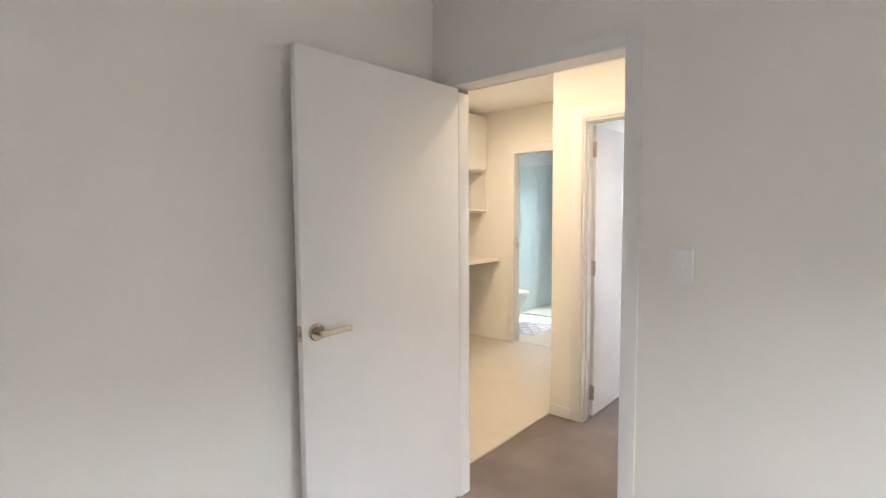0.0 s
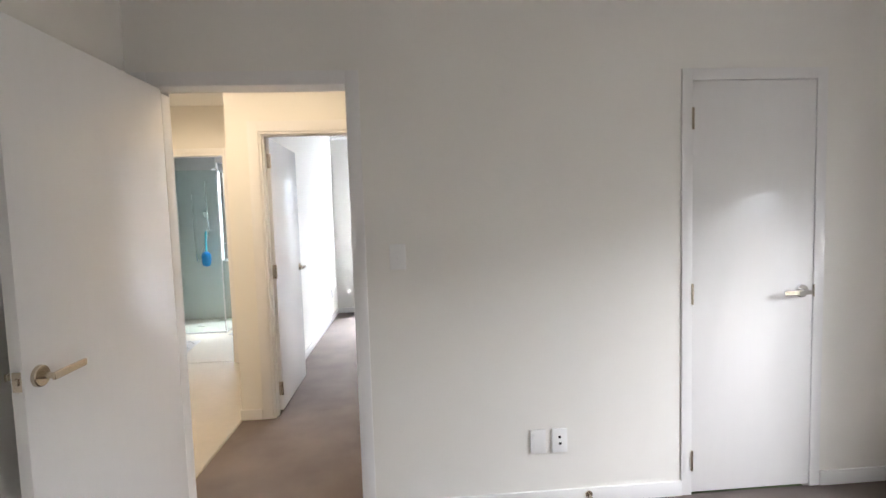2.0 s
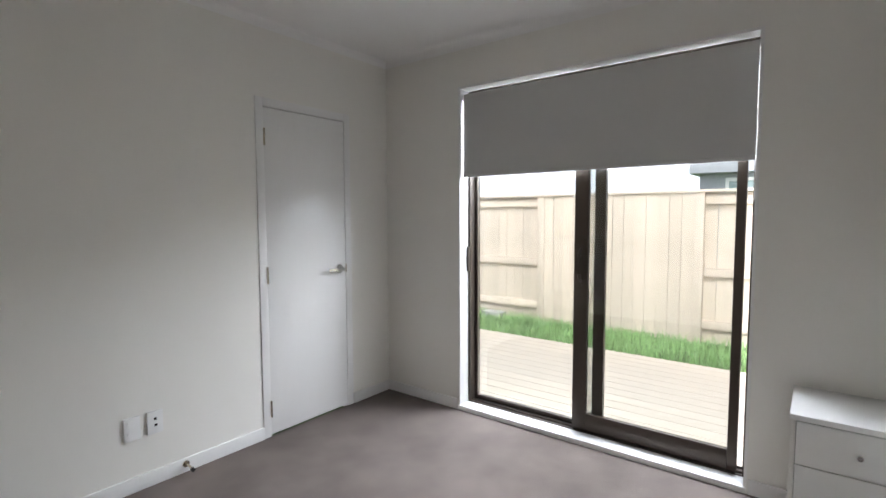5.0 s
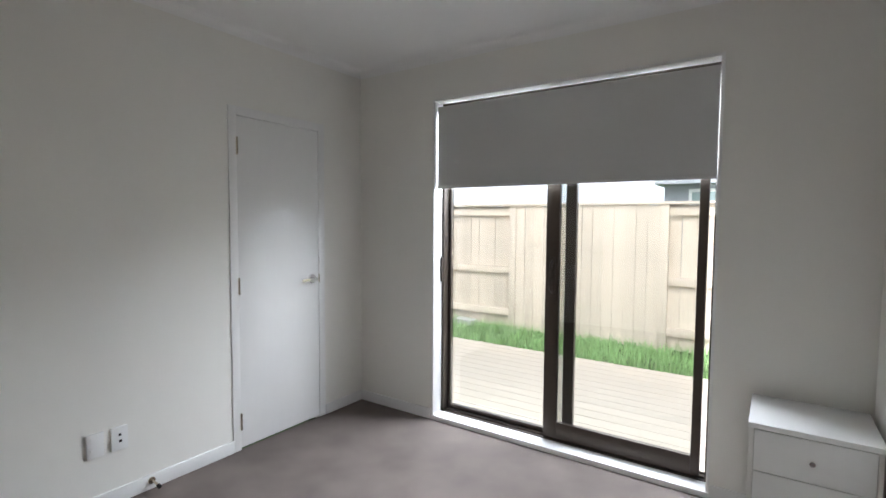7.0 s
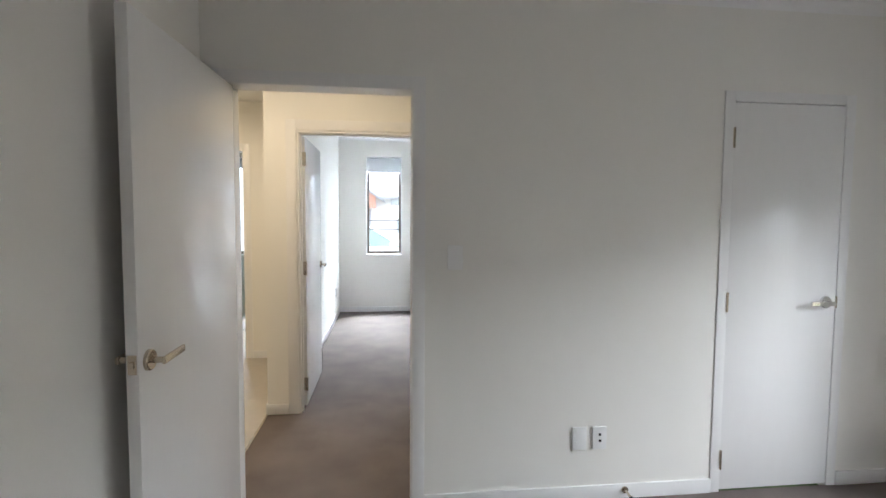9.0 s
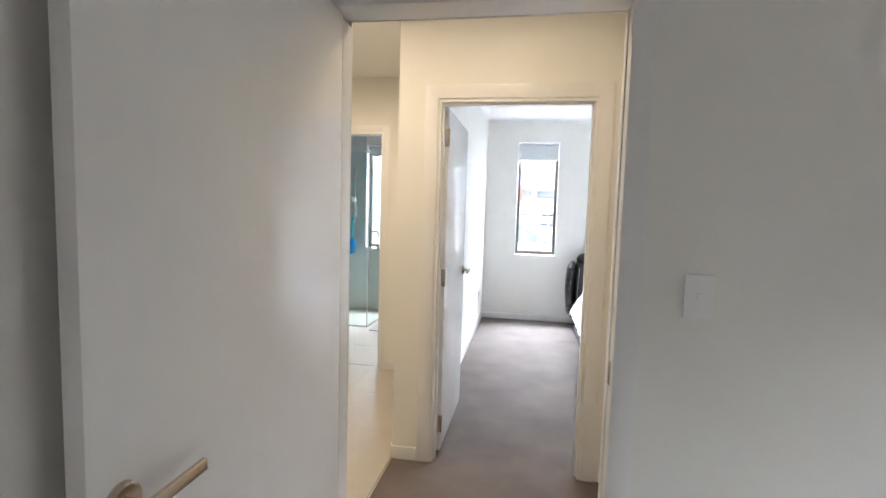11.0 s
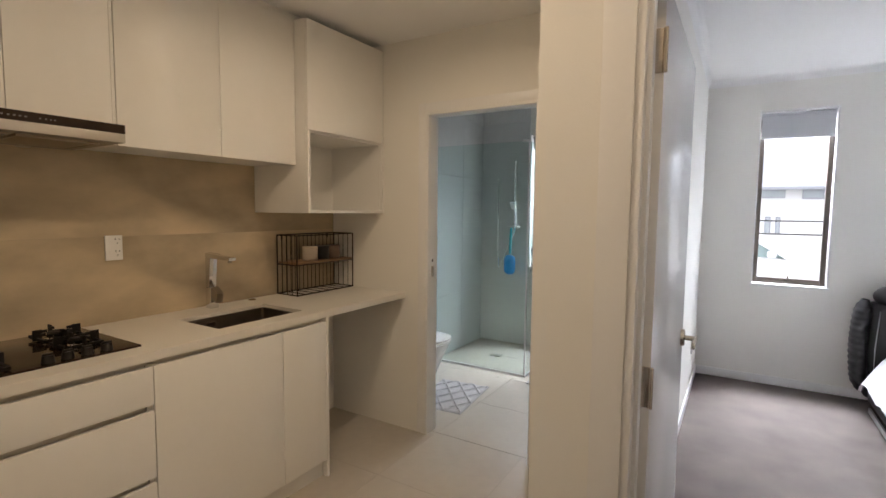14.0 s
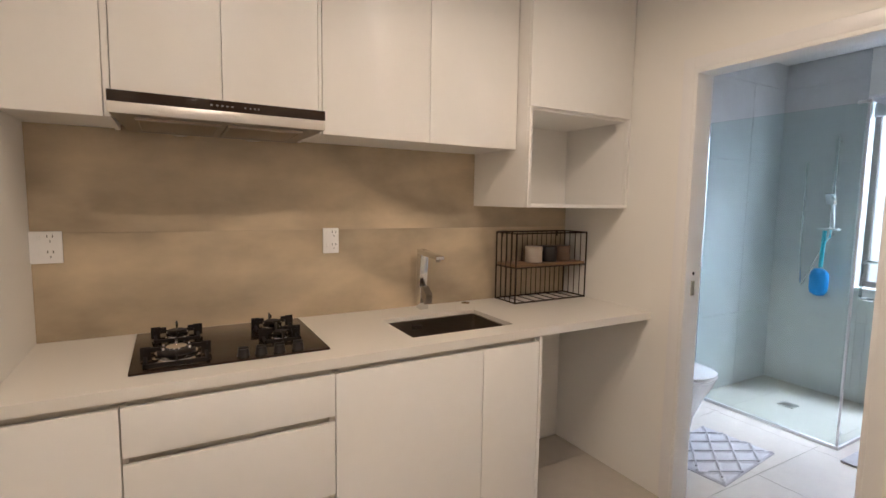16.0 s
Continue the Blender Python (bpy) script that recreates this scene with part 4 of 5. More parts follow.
part("top_clamp", B(GXC - 0.055, GXC + 0.010, GYC - 0.010, GYC + 0.010, 2.045, 2.065, bevel=0.002), CHROME, gs)
bm = bmesh.new()
for s in (-1, 1):
    hx0 = GXC + s * 0.048
    pts = [(GXC, 4.30, 0.90), (hx0 - s * 0.012, 4.30, 0.90), (hx0, 4.30, 0.912), (hx0, 4.30, 1.118), (hx0 - s * 0.012, 4.30, 1.13), (GXC, 4.30, 1.13)]
    tube(bm, pts, 0.010, n=12)
part("pull_handle", bm, CHROME, gs)
solid("floor_drain", B(-2.625, -2.525, 4.49, 4.59, 0.004, 0.009, bevel=0.001), STEEL, "square stainless floor drain in the shower", "drain")

rail = thing("shower_rail", (-2.60, NY, 1.3), "chrome shower rail with hand shower on the tiled wall", "shower")
TX = NY - 0.012
part("rail", B(-2.612, -2.592, TX - 0.055, TX - 0.043, 1.22, 1.99, bevel=0.003), CHROME, rail)
for z in (1.25, 1.95):
    part("wall_bracket", C((-2.602, TX, z), (-2.602, TX - 0.05, z), 0.011, n=14), CHROME, rail)
part("hand_shower", B(-0.034, 0.034, -0.012, 0.012, -0.045, 0.045, bevel=0.006, mat=pose(-2.595, TX - 0.10, 1.52, 30, 0, 0)), CHROME, rail)
part("shower_grip", tube(bmesh.new(), [(-2.595, TX - 0.085, 1.50), (-2.585, TX - 0.07, 1.40), (-2.58, TX - 0.065, 1.30)], 0.012, n=10), CHROME, rail)
hose = [(-2.58, TX - 0.065, 1.30)]
for k in range(1, 17):
    a = k / 16
    hose.append((-2.58 - 0.20 * (a + 0.25 * math.sin(a * math.pi)), TX - 0.05, 1.30 - 0.42 * math.sin(a * math.pi * 0.62) - 0.05 * a))
hose += [(-2.80, TX - 0.04, 1.15), (-2.805, TX - 0.03, 1.5), (-2.805, TX - 0.03, 1.80)]
part("hose", tube(bmesh.new(), hose, 0.0065, n=8), CHROME, rail)
part("soap_shelf", B(-2.67, -2.545, TX - 0.10, TX - 0.03, 1.285, 1.297, bevel=0.003), PLASTIC, rail)

br = thing("bath_brush", (-2.61, TX - 0.06, 1.28), "bright blue bath sponge with a turquoise handle hanging in the shower", "bath brush")
part("handle", tube(bmesh.new(), [(-2.615, TX - 0.108, 1.28), (-2.618, TX - 0.11, 1.18), (-2.622, TX - 0.11, 1.0)], 0.014, n=10), CYAN, br)
bm = bmesh.new()
bmesh.ops.create_icosphere(bm, subdivisions=4, radius=1.0)
for v in bm.verts:
    n = noise.noise(v.co * 5) * 0.10
    v.co = Vector((-2.625 + v.co.x * 0.062 * (1 + n), TX - 0.11 + v.co.y * 0.045 * (1 + n), 0.885 + math.copysign(abs(v.co.z) ** 0.45, v.co.z) * 0.105 * (1 + n)))
part("sponge", bm, BLUE, br)

to = thing("toilet", (-2.75, 3.42, 0), "white back-to-wall porcelain toilet with its seat down", "toilet")
TYC = 3.40


def oval(z, x0, x1, half):
    """One ring of a toilet: flat at the wall, round at the front."""
    pts = []
    n = 36
    for k in range(n):
        a = 2 * math.pi * k / n
        c, s = math.cos(a), math.sin(a)
        e = 0.75 if c < 0 else 1.0
        cx = (x0 + x1) / 2
        pts.append((cx + (x1 - x0) / 2 * math.copysign(abs(c) ** (e * 0.8), c), TYC + half * math.copysign(abs(s) ** 0.8, s), z))
    return pts


def stack(rings):
    bm = bmesh.new()
    vs = [[bm.verts.new(p) for p in r] for r in rings]
    for u, v in zip(vs, vs[1:]):
        for k in range(len(u)):
            bm.faces.new((u[k], u[(k + 1) % len(u)], v[(k + 1) % len(u)], v[k]))
    bm.faces.new(vs[0][::-1])
    bm.faces.new(vs[-1])
    return bm


part("pan", stack([oval(0.0, KX + 0.012, -2.62, 0.115), oval(0.12, KX + 0.012, -2.60, 0.12), oval(0.26, KX + 0.012, -2.545, 0.150), oval(0.36, KX + 0.012, -2.492, 0.178), oval(0.395, KX + 0.012, -2.482, 0.182), oval(0.40, KX + 0.012, -2.485, 0.180)]), PORCELAIN, to)
part("seat", stack([oval(0.401, -2.93, -2.480, 0.180), oval(0.412, -2.93, -2.475, 0.185), oval(0.419, -2.93, -2.48, 0.182)]), PLASTIC, to)
part("lid", stack([oval(0.420, -2.93, -2.478, 0.183), oval(0.432, -2.93, -2.478, 0.183), oval(0.440, -2.93, -2.50, 0.165), oval(0.442, -2.90, -2.56, 0.10)]), PLASTIC, to)
bm = bmesh.new()
box(bm, KX + 0.012, -2.86, TYC - 0.18, TYC + 0.18, 0.40, 0.80, bevel=0.02, seg=3)
part("cistern", bm, PORCELAIN, to)

# bath mats
mat1 = thing("bath_mat", (-2.42, 3.35, 0), "pale grey tufted bath mat with a raised diamond pattern", "bath mat")
MM = pose(-2.415, 3.36, 0.0, 0, 0, 6)


def mat_top(u, v):
    x, y = (u - 0.5) * 0.42, (v - 0.5) * 0.60
    a, b = (x / 0.14 + y / 0.2), (x / 0.14 - y / 0.2)
    ridge = max(0.0, 1 - min(abs(a - round(a)), abs(b - round(b))) * 9)
    edge = min(u, 1 - u, v, 1 - v) * 40
    return MM @ Vector((x, y, 0.006 + min(edge, 1) * 0.008 + 0.008 * ridge * min(edge, 1)))


bm = sheet(mat_top, 84, 110)
part("tufted_top", bm, MAT_A, mat1)
bm = bmesh.new()
for s in (-1, 1):
    for k in range(-3, 4):
        p0, p1 = Vector((-0.21, 0, 0.018)), Vector((0.21, 0, 0.018))
        c = k * 0.2
        y0, y1 = c - s * 0.21 / 0.14 * 0.2, c + s * 0.21 / 0.14 * 0.2
        pts = []
        for i in range(13):
            f = i / 12
            x, y = -0.21 + 0.42 * f, y0 + (y1 - y0) * f
            if abs(y) < 0.29:
                pts.append(MM @ Vector((x * 0.97, y, 0.020)))
        if len(pts) > 1:
            tube(bm, pts, 0.006, n=6)
part("diamond_ridge", bm, MAT_C, mat1, "darker grey raised diamond lines")
part("backing", B(-0.21, 0.21, -0.30, 0.30, 0.0045, 0.008, mat=MM), MAT_A, mat1, smooth=False)
solid("shower_mat", B(-2.01, -1.45, 3.92, 4.35, 0.0045, 0.018, bevel=0.006), MAT_B, "dark grey bath mat outside the shower door", "bath mat")

# ---- second bedroom: bed ----
BX, BXE, BYF, BYH = 0.345, 2.08, 2.76, 4.86
bed = thing("bed", ((BX + BXE) / 2, (BYF + BYH) / 2, 0), "low double bed in padded black leather with a silver trim line", "bed")


def pad(bm, x0, x1, y0, y1, z0, z1, r, wrinkle=0.0, seed=0.0, cuts=22):
    """A rounded upholstered block with creased leather."""
    r0 = bmesh.ops.create_cube(bm, size=1)
    vs = r0["verts"]
    bmesh.ops.transform(bm, matrix=Matrix.Translation(((x0 + x1) / 2, (y0 + y1) / 2, (z0 + z1) / 2)) @ Matrix.Diagonal((x1 - x0, y1 - y0, z1 - z0, 1)), verts=vs)
    es = list({e for v in vs for e in v.link_edges})
    res = bmesh.ops.bevel(bm, geom=es, offset=r, segments=4, profile=0.5, affect="EDGES")
    return bm


bm = bmesh.new()
pad(bm, BX, BXE, BYF, BYH, 0.05, 0.30, 0.045)
part("base", bm, LEATHER, bed)
part("side_trim", B(BX - 0.010, BX + 0.004, BYF + 0.03, BYH - 0.15, 0.012, 0.050, bevel=0.003), SILVER, bed, "thin silver trim along the bed base")
part("foot_trim", B(BX + 0.02, BXE - 0.02, BYF - 0.010, BYF + 0.004, 0.012, 0.050, bevel=0.003), SILVER, bed)
for lx in (BX + 0.12, BXE - 0.12):
    for ly in (BYF + 0.15, BYH - 0.2):
        part("leg", C((lx, ly, 0), (lx, ly, 0.06), 0.03, n=16), BLACK, bed)
bm = bmesh.new()
pad(bm, BX - 0.02, BXE + 0.02, 4.87, 5.035, 0.06, 0.80, 0.05)
part("headboard", bm, LEATHER, bed)


def roll(u, v):
    """The fat padded roll along the top of the headboard, with gathered creases."""
    x = BX + 0.01 + (BXE - BX - 0.02) * u
    a = 2 * math.pi * v
    end = min(1.0, min(u, 1 - u) * 28) ** 0.5
    cre = 1 + 0.035 * math.sin(u * 230 + 1.5 * math.sin(a)) * max(0, math.sin(u * 9.0 + 0.6)) ** 4
    return Vector((x, 4.955 + 0.095 * end * cre * math.cos(a), 0.845 + 0.075 * end * cre * math.sin(a)))


part("top_roll", sheet(roll, 240, 24), LEATHER, bed)


def wing(u, v):
    """The curved side bolster of the headboard with cross creases."""
    z = 0.12 + 0.70 * u
    a = 2 * math.pi * v
    end = min(1.0, min(u + 0.02, 1.02 - u) * 8) ** 0.5
    cre = 1 + 0.06 * math.sin(u * 95 + 0.8 * math.sin(a)) * (0.4 + 0.6 * max(0, math.cos(a - 2.6)))
    return Vector((BX - 0.035 + 0.055 * end * cre * math.cos(a) - 0.03 * math.sin(u * 3.0), 4.905 + 0.105 * end * cre * math.sin(a), z))


part("side_bolster", sheet(wing, 150, 24), LEATHER, bed)
part("piping", tube(bmesh.new(), [(BX + 0.035, 4.866, 0.10), (BX + 0.03, 4.864, 0.45), (BX + 0.045, 4.866, 0.74)], 0.004, n=8), SILVER, bed, "thin pale piping")
bm = bmesh.new()
pad(bm, BX + 0.11, BXE - 0.11, BYF + 0.16, BYH, 0.295, 0.44, 0.05)
solid("mattress", bm, LINEN, "white mattress mostly covered by the duvet", "mattress")


def duvet(u, v):
    """A puffy quilt over the mattress that hangs over the sides and foot."""
    x = BX - 0.055 + (BXE - BX + 0.155) * u
    y = BYF - 0.15 + (4.74 - BYF + 0.15) * v
    side = min(u, 1 - u) * (BXE - BX + 0.155)
    foot = v * (4.74 - BYF + 0.15)
    e, g = max(0.0, 1 - side / 0.24), max(0.0, 1 - foot / 0.34)
    d = 0.24 * (1 - min(1.0, (e ** 3 + g ** 3) ** (1 / 3)))
    head = (1 - v) * (4.74 - BYF)
    p = Vector((x + 0.25 * noise.noise(Vector((x * 2, y * 2, 5))), y + 0.2 * noise.noise(Vector((x * 2, y * 2, 9))), 0))
    wave = noise.noise(Vector((p.x * 2.2, p.y * 4.0, 0))) * 0.032
    ridge = 1 - abs(noise.noise(Vector((p.x * 1.8 + 1.5 * p.y, p.y * 4.5, 3)))) * 2.2
    fine = 1 - abs(noise.noise(Vector((p.x * 5 - 2.5 * p.y, p.y * 9, 7)))) * 2.2
    z = 0.555 + wave + 0.013 * max(0, ridge) ** 2 + 0.006 * max(0, fine) ** 2
    fall = max(0.0, 1 - d / 0.24)
    z -= (0.33 + 0.09 * g / (e + g + 0.001)) * fall ** 1.6
    z = max(z, 0.10)
    x += (-0.012 * fall + 0.022 * noise.noise(Vector((y * 6, 2, 1))) * fall) * (1 if u < 0.5 else -1) * e / (e + g + 0.001)
    if head < 0.10:
        z -= 0.07 * (1 - head / 0.10) ** 2
    return Vector((x, y, z))


bm = sheet(duvet, 130, 170, thick=0.018)
solid("duvet", bm, LINEN, "rumpled white duvet spread over the bed, hanging low at the sides", "duvet")


def pillow_at(name, cx, cy, lab):
    out = bmesh.new()
    m = pose(cx, cy, 0.640, 40, 0, 3)

    def f(u, v, s):
        x, y = 2 * u - 1, 2 * v - 1
        ex, ey = 1 - abs(x) ** 2.6, 1 - abs(y) ** 2.6
        h = 0.105 * max(0, ex * ey) ** 0.55 + 0.010 * noise.noise(Vector((x * 2.5, y * 2.5, s * 2 + cx))) * min(1, 3 * ex * ey)
        draw_x = 1 - 0.13 * (1 - y * y)
        draw_y = 1 - 0.17 * (1 - x * x)
        return m @ Vector((x * 0.37 * draw_x, y * 0.235 * draw_y, s * h))
    for s in (-1, 1):
        g = [[out.verts.new(f(i / 36, j / 26, s)) for j in range(27)] for i in range(37)]
        for i in range(36):
            for j in range(26):
                q = (g[i][j], g[i + 1][j], g[i + 1][j + 1], g[i][j + 1])
                out.faces.new(q if s > 0 else q[::-1])
    bmesh.ops.remove_doubles(out, verts=out.verts, dist=0.002)
    return solid(name, out, LINEN, lab, "pillow", group="pillows on the bed")


pillow_at("pillow", BX + 0.50, 4.655, "plump white pillow leaning against the headboard")
pillow_at("pillow", BX + 1.28, 4.655, "plump white pillow leaning against the headboard")

# ---- outside: deck side ----
GZ = -0.17
solid("ground", B(-400, 400, -400, 400, GZ - 0.3, GZ - 0.28), SOIL, kind="structure", smooth=False)
solid("ground_garden", B(AX1 + 0.2, 7.5, -12, 9, GZ - 0.28, GZ), SOIL, kind="structure", smooth=False)
DXE = 5.14
solid("concrete_block", B(6.02, 6.19, 1.02, 1.34, GZ, GZ + 0.09, bevel=0.01), CONCRETE, "grey concrete block on the grass by the fence", "concrete block")

rng = random.Random(4)
verts, faces = [], []
for k in range(9000):
    x, y = rng.uniform(DXE + 0.01, 6.22), rng.uniform(-4.5, 3.6)
    h, a, w = rng.uniform(0.05, 0.15), rng.uniform(0, 6.28), rng.uniform(0.004, 0.008)
    lean = rng.uniform(0.01, 0.06)
    b = rng.uniform(0, 6.28)
    dx, dy = math.cos(a) * w, math.sin(a) * w
    lx, ly = math.cos(b) * lean, math.sin(b) * lean
    i = len(verts)
    verts += [(x - dx, y - dy, GZ), (x + dx, y + dy, GZ), (x + lx * 0.4 + dx * 0.7, y + ly * 0.4 + dy * 0.7, GZ + h * 0.6), (x + lx * 0.4 - dx * 0.7, y + ly * 0.4 - dy * 0.7, GZ + h * 0.6), (x + lx, y + ly, GZ + h)]
    faces += [(i, i + 1, i + 2, i + 3), (i + 3, i + 2, i + 4)]
me = bpy.data.meshes.new("grass")
me.from_pydata(verts, [], faces)
me.materials.append(GRASS)
tagged(new("grass", me), "strip of green lawn grass between the deck and the fence", "grass", kind="stuff")

nb = thing("neighbour_house", (13.5, -6.0, GZ), "dark grey neighbouring house seen above the fence", "house")
part("wall", B(12.0, 16.0, -9.0, -0.55, GZ - 0.28, 3.4), ROOF, nb, smooth=False)
part("corner_board", B(11.97, 12.0, -0.75, -0.50, GZ - 0.28, 3.4), GARAGE, nb, smooth=False)
part("eave", B(11.6, 16.2, -9.2, -0.35, 2.22, 2.45), GARAGE, nb, smooth=False)
for ya in (-2.75, -5.4):
    w = part("window", B(11.95, 12.0, ya, ya + 1.75, 0.9, 2.12), PLASTER, nb, smooth=False)
    for k in range(2):
        part("pane", B(11.94, 11.955, ya + 0.06 + k * 0.85, ya + 0.83 + k * 0.85, 0.97, 2.05), CARGLASS, w, smooth=False)

# ---- outside: street side ----
solid("road", B(-60, 60, 11.0, 18.5, GZ - 0.28, GZ - 0.26), ASPHALT, kind="structure", smooth=False)
solid("pavement_driveway", B(-30, 30, 5.3, 10.98, GZ - 0.28, GZ - 0.22), CONCRETE, kind="structure", smooth=False)
solid("pavement_far", B(-60, 60, 18.52, 24.0, GZ - 0.28, GZ - 0.18), CONCRETE, kind="structure", smooth=False)


def house(name, x0, x1, y0, y1, eave, ridge, label, gable=None, openings=()):
    h = thing(name, ((x0 + x1) / 2, (y0 + y1) / 2, GZ - 0.28), label, "house")
    part("wall", B(x0, x1, y0, y1, GZ - 0.28, eave), PLASTER, h, smooth=False)
    bm = bmesh.new()
    o = 0.5
    ym = (y0 + y1) / 2
    pts = [(x0 - o, y0 - o, eave), (x1 + o, y0 - o, eave), (x1 + o, y1 + o, eave), (x0 - o, y1 + o, eave), (x0 + 2.5, ym, ridge), (x1 - 2.5, ym, ridge)]
    v = [bm.verts.new(p) for p in pts]
    for f in ((0, 1, 5, 4), (1, 2, 5), (2, 3, 4, 5), (3, 0, 4), (3, 2, 1, 0)):
        bm.faces.new([v[i] for i in f])
    r = part("roof", bm, ROOF, h, "grey metal roof", smooth=False)
    part("gutter", B(x0 - o, x1 + o, y0 - o - 0.10, y0 - o, eave - 0.10, eave + 0.02), GARAGE, r, smooth=False)
    if gable:
        ga, gb, gt = gable
        bm = bmesh.new()
        pr = [(ga, eave - 0.6), (gb, eave - 0.6), (gb, eave), ((ga + gb) / 2, gt), (ga, eave)]
        a = [bm.verts.new((x, y0 - 0.65, z)) for x, z in pr]
        c = [bm.verts.new((x, y0 - 0.02, z)) for x, z in pr]
        bm.faces.new(a)
        bm.faces.new(c[::-1])
        for k in range(5):
            bm.faces.new((a[k], a[(k + 1) % 5], c[(k + 1) % 5], c[k]))
        part("gable", bm, BRICK, h, "orange brick gable", smooth=False)
        bm = bmesh.new()
        s = (gt - eave) / ((gb - ga) / 2)
        for sg in (-1, 1):
            x1_, x2_ = ((ga + gb) / 2, gb + 0.5) if sg > 0 else (ga - 0.5, (ga + gb) / 2)
            za, zb = (gt, eave - 0.5 * s) if sg > 0 else (eave - 0.5 * s, gt)
            q = [bm.verts.new(p) for p in ((x1_, y0 - 0.95, za + 0.02), (x2_, y0 - 0.95, zb + 0.02), (x2_, y0 + 3, zb + 0.02), (x1_, y0 + 3, za + 0.02))]
            q2 = [bm.verts.new(p.co + Vector((0, 0, 0.12))) for p in q]
            bm.faces.new(q)
            bm.faces.new(q2)
            for k in range(4):
                bm.faces.new((q[k], q[(k + 1) % 4], q2[(k + 1) % 4], q2[k]))
        part("gable_roof", bm, ROOF, r, smooth=False)
    for kind2, a, b, za, zb in openings:
        w = part(kind2, B(a, b, y0 - 0.05, y0, za, zb), GARAGE, h, smooth=False)
        if kind2 == "window":
            part("pane", B(a + 0.06, b - 0.06, y0 - 0.06, y0 - 0.05, za + 0.06, zb - 0.06), FARGLASS, w, smooth=False)
        else:
            for k in range(4):
                zz0 = za + k * (zb - za) / 4
                part("garage_panel", B(a + 0.04, b - 0.04, y0 - 0.07, y0 - 0.05, zz0 + 0.02, zz0 + (zb - za) / 4 - 0.02), GARAGE, w, smooth=False)
    return h


house("house", -9.0, 5.4, 25.0, 34.0, 2.55, 4.6, "white rendered house with grey roof and orange brick gable",
      gable=(-6.0, -0.75, 4.4), openings=(("garage_door", -3.9, -1.0, GZ - 0.2, 1.9), ("window", 0.05, 1.05, 2.12, 2.48), ("window", 1.62, 2.35, 2.08, 2.48), ("window", 3.0, 3.8, 1.6, 2.3), ("window", 0.38, 0.60, 0.6, 1.35), ("window", 0.76, 0.94, 0.6, 1.35)))
house("house", 7.4, 20.0, 25.5, 35.0, 2.6, 4.7, "white rendered house with a red brick gable further along the street",
      gable=(7.2, 11.5, 4.2), openings=(("window", 8.2, 9.4, 1.0, 2.1), ("garage_door", 11.8, 14.4, GZ - 0.2, 1.9)))


def car(at, label):
    """A small hatchback built round its side outline, nose towards +x."""
    X, Y, Z = at
    c = thing("car", at, label, "car")
    body = [(-2.0, 0.25), (-2.05, 0.60), (-1.95, 0.95), (-0.9, 1.06), (1.0, 1.04), (1.85, 0.90), (2.05, 0.58), (2.0, 0.25)]
    cabin = [(-1.85, 0.98), (-1.25, 1.52), (-0.5, 1.61), (0.3, 1.55), (1.15, 1.04)]

    def shell(pts, half, inset):
        bm = bmesh.new()
        rows = []
        for s, w in ((-1, half - inset), (-1, half), (1, half), (1, half - inset)):
            k = 0.93 if w != half else 1.0
            rows.append([bm.verts.new((X + px * k, Y + s * w, Z + pz)) for px, pz in pts])
        for u, v in zip(rows, rows[1:]):
            for i in range(len(u)):
                bm.faces.new((u[i], u[(i + 1) % len(u)], v[(i + 1) % len(u)], v[i]))
        bm.faces.new(rows[0])
        bm.faces.new(rows[-1][::-1])
        return bm
    part("body", shell(body, 0.86, 0.06), CARPAINT, c)
    part("cabin", shell(cabin, 0.70, 0.05), CARGLASS, c, "dark tinted cabin glass")
    roofp = [(-1.30, 1.51), (-0.5, 1.61), (0.3, 1.56), (0.32, 1.60), (-0.5, 1.66), (-1.34, 1.56)]
    part("roof_panel", shell(roofp, 0.70, 0.03), CARPAINT, c)
    for s in (-1, 1):
        part("pillar", tube(bmesh.new(), [(X + 0.3, Y + s * 0.70, Z + 1.56), (X + 1.13, Y + s * 0.73, Z + 1.05)], 0.035, n=6), CARPAINT, c)
        part("pillar", tube(bmesh.new(), [(X - 0.35, Y + s * 0.71, Z + 1.59), (X - 0.3, Y + s * 0.73, Z + 1.05)], 0.035, n=6), CARPAINT, c)
        part("mirror", B(X + 0.8, X + 0.95, Y + s * 0.87 - 0.07, Y + s * 0.87 + 0.07, Z + 1.05, Z + 1.18, bevel=0.03), CARPAINT, c)
        for wx in (-1.3, 1.3):
            w = part("wheel", C((X + wx, Y + s * 0.72, Z + 0.31), (X + wx, Y + s * 0.88, Z + 0.31), 0.31, n=28), RUBBER, c)
            part("rim", C((X + wx, Y + s * 0.88, Z + 0.31), (X + wx, Y + s * 0.895, Z + 0.31), 0.20, n=24), SILVER, w)
    return c


car((-0.85, 12.2, GZ - 0.26), "white hatchback parked on the street outside the window")

fn = thing("street_fence", (0, 9.6, GZ - 0.22), "black metal bar fence along the front boundary", "fence")
for z in (1.125, 1.335, GZ - 0.1):
    part("rail", B(-3.2, 9, 9.588, 9.612, z, z + 0.022), BLACK, fn, smooth=False)
barm = mesh_of("bar", B(-0.009, 0.009, -0.009, 0.009, GZ - 0.22, 1.125), BLACK, smooth=False)
for k in range(50):
    piece("bar", barm, fn, Matrix.Translation((1.9 + k * 0.14, 9.6, 0)))

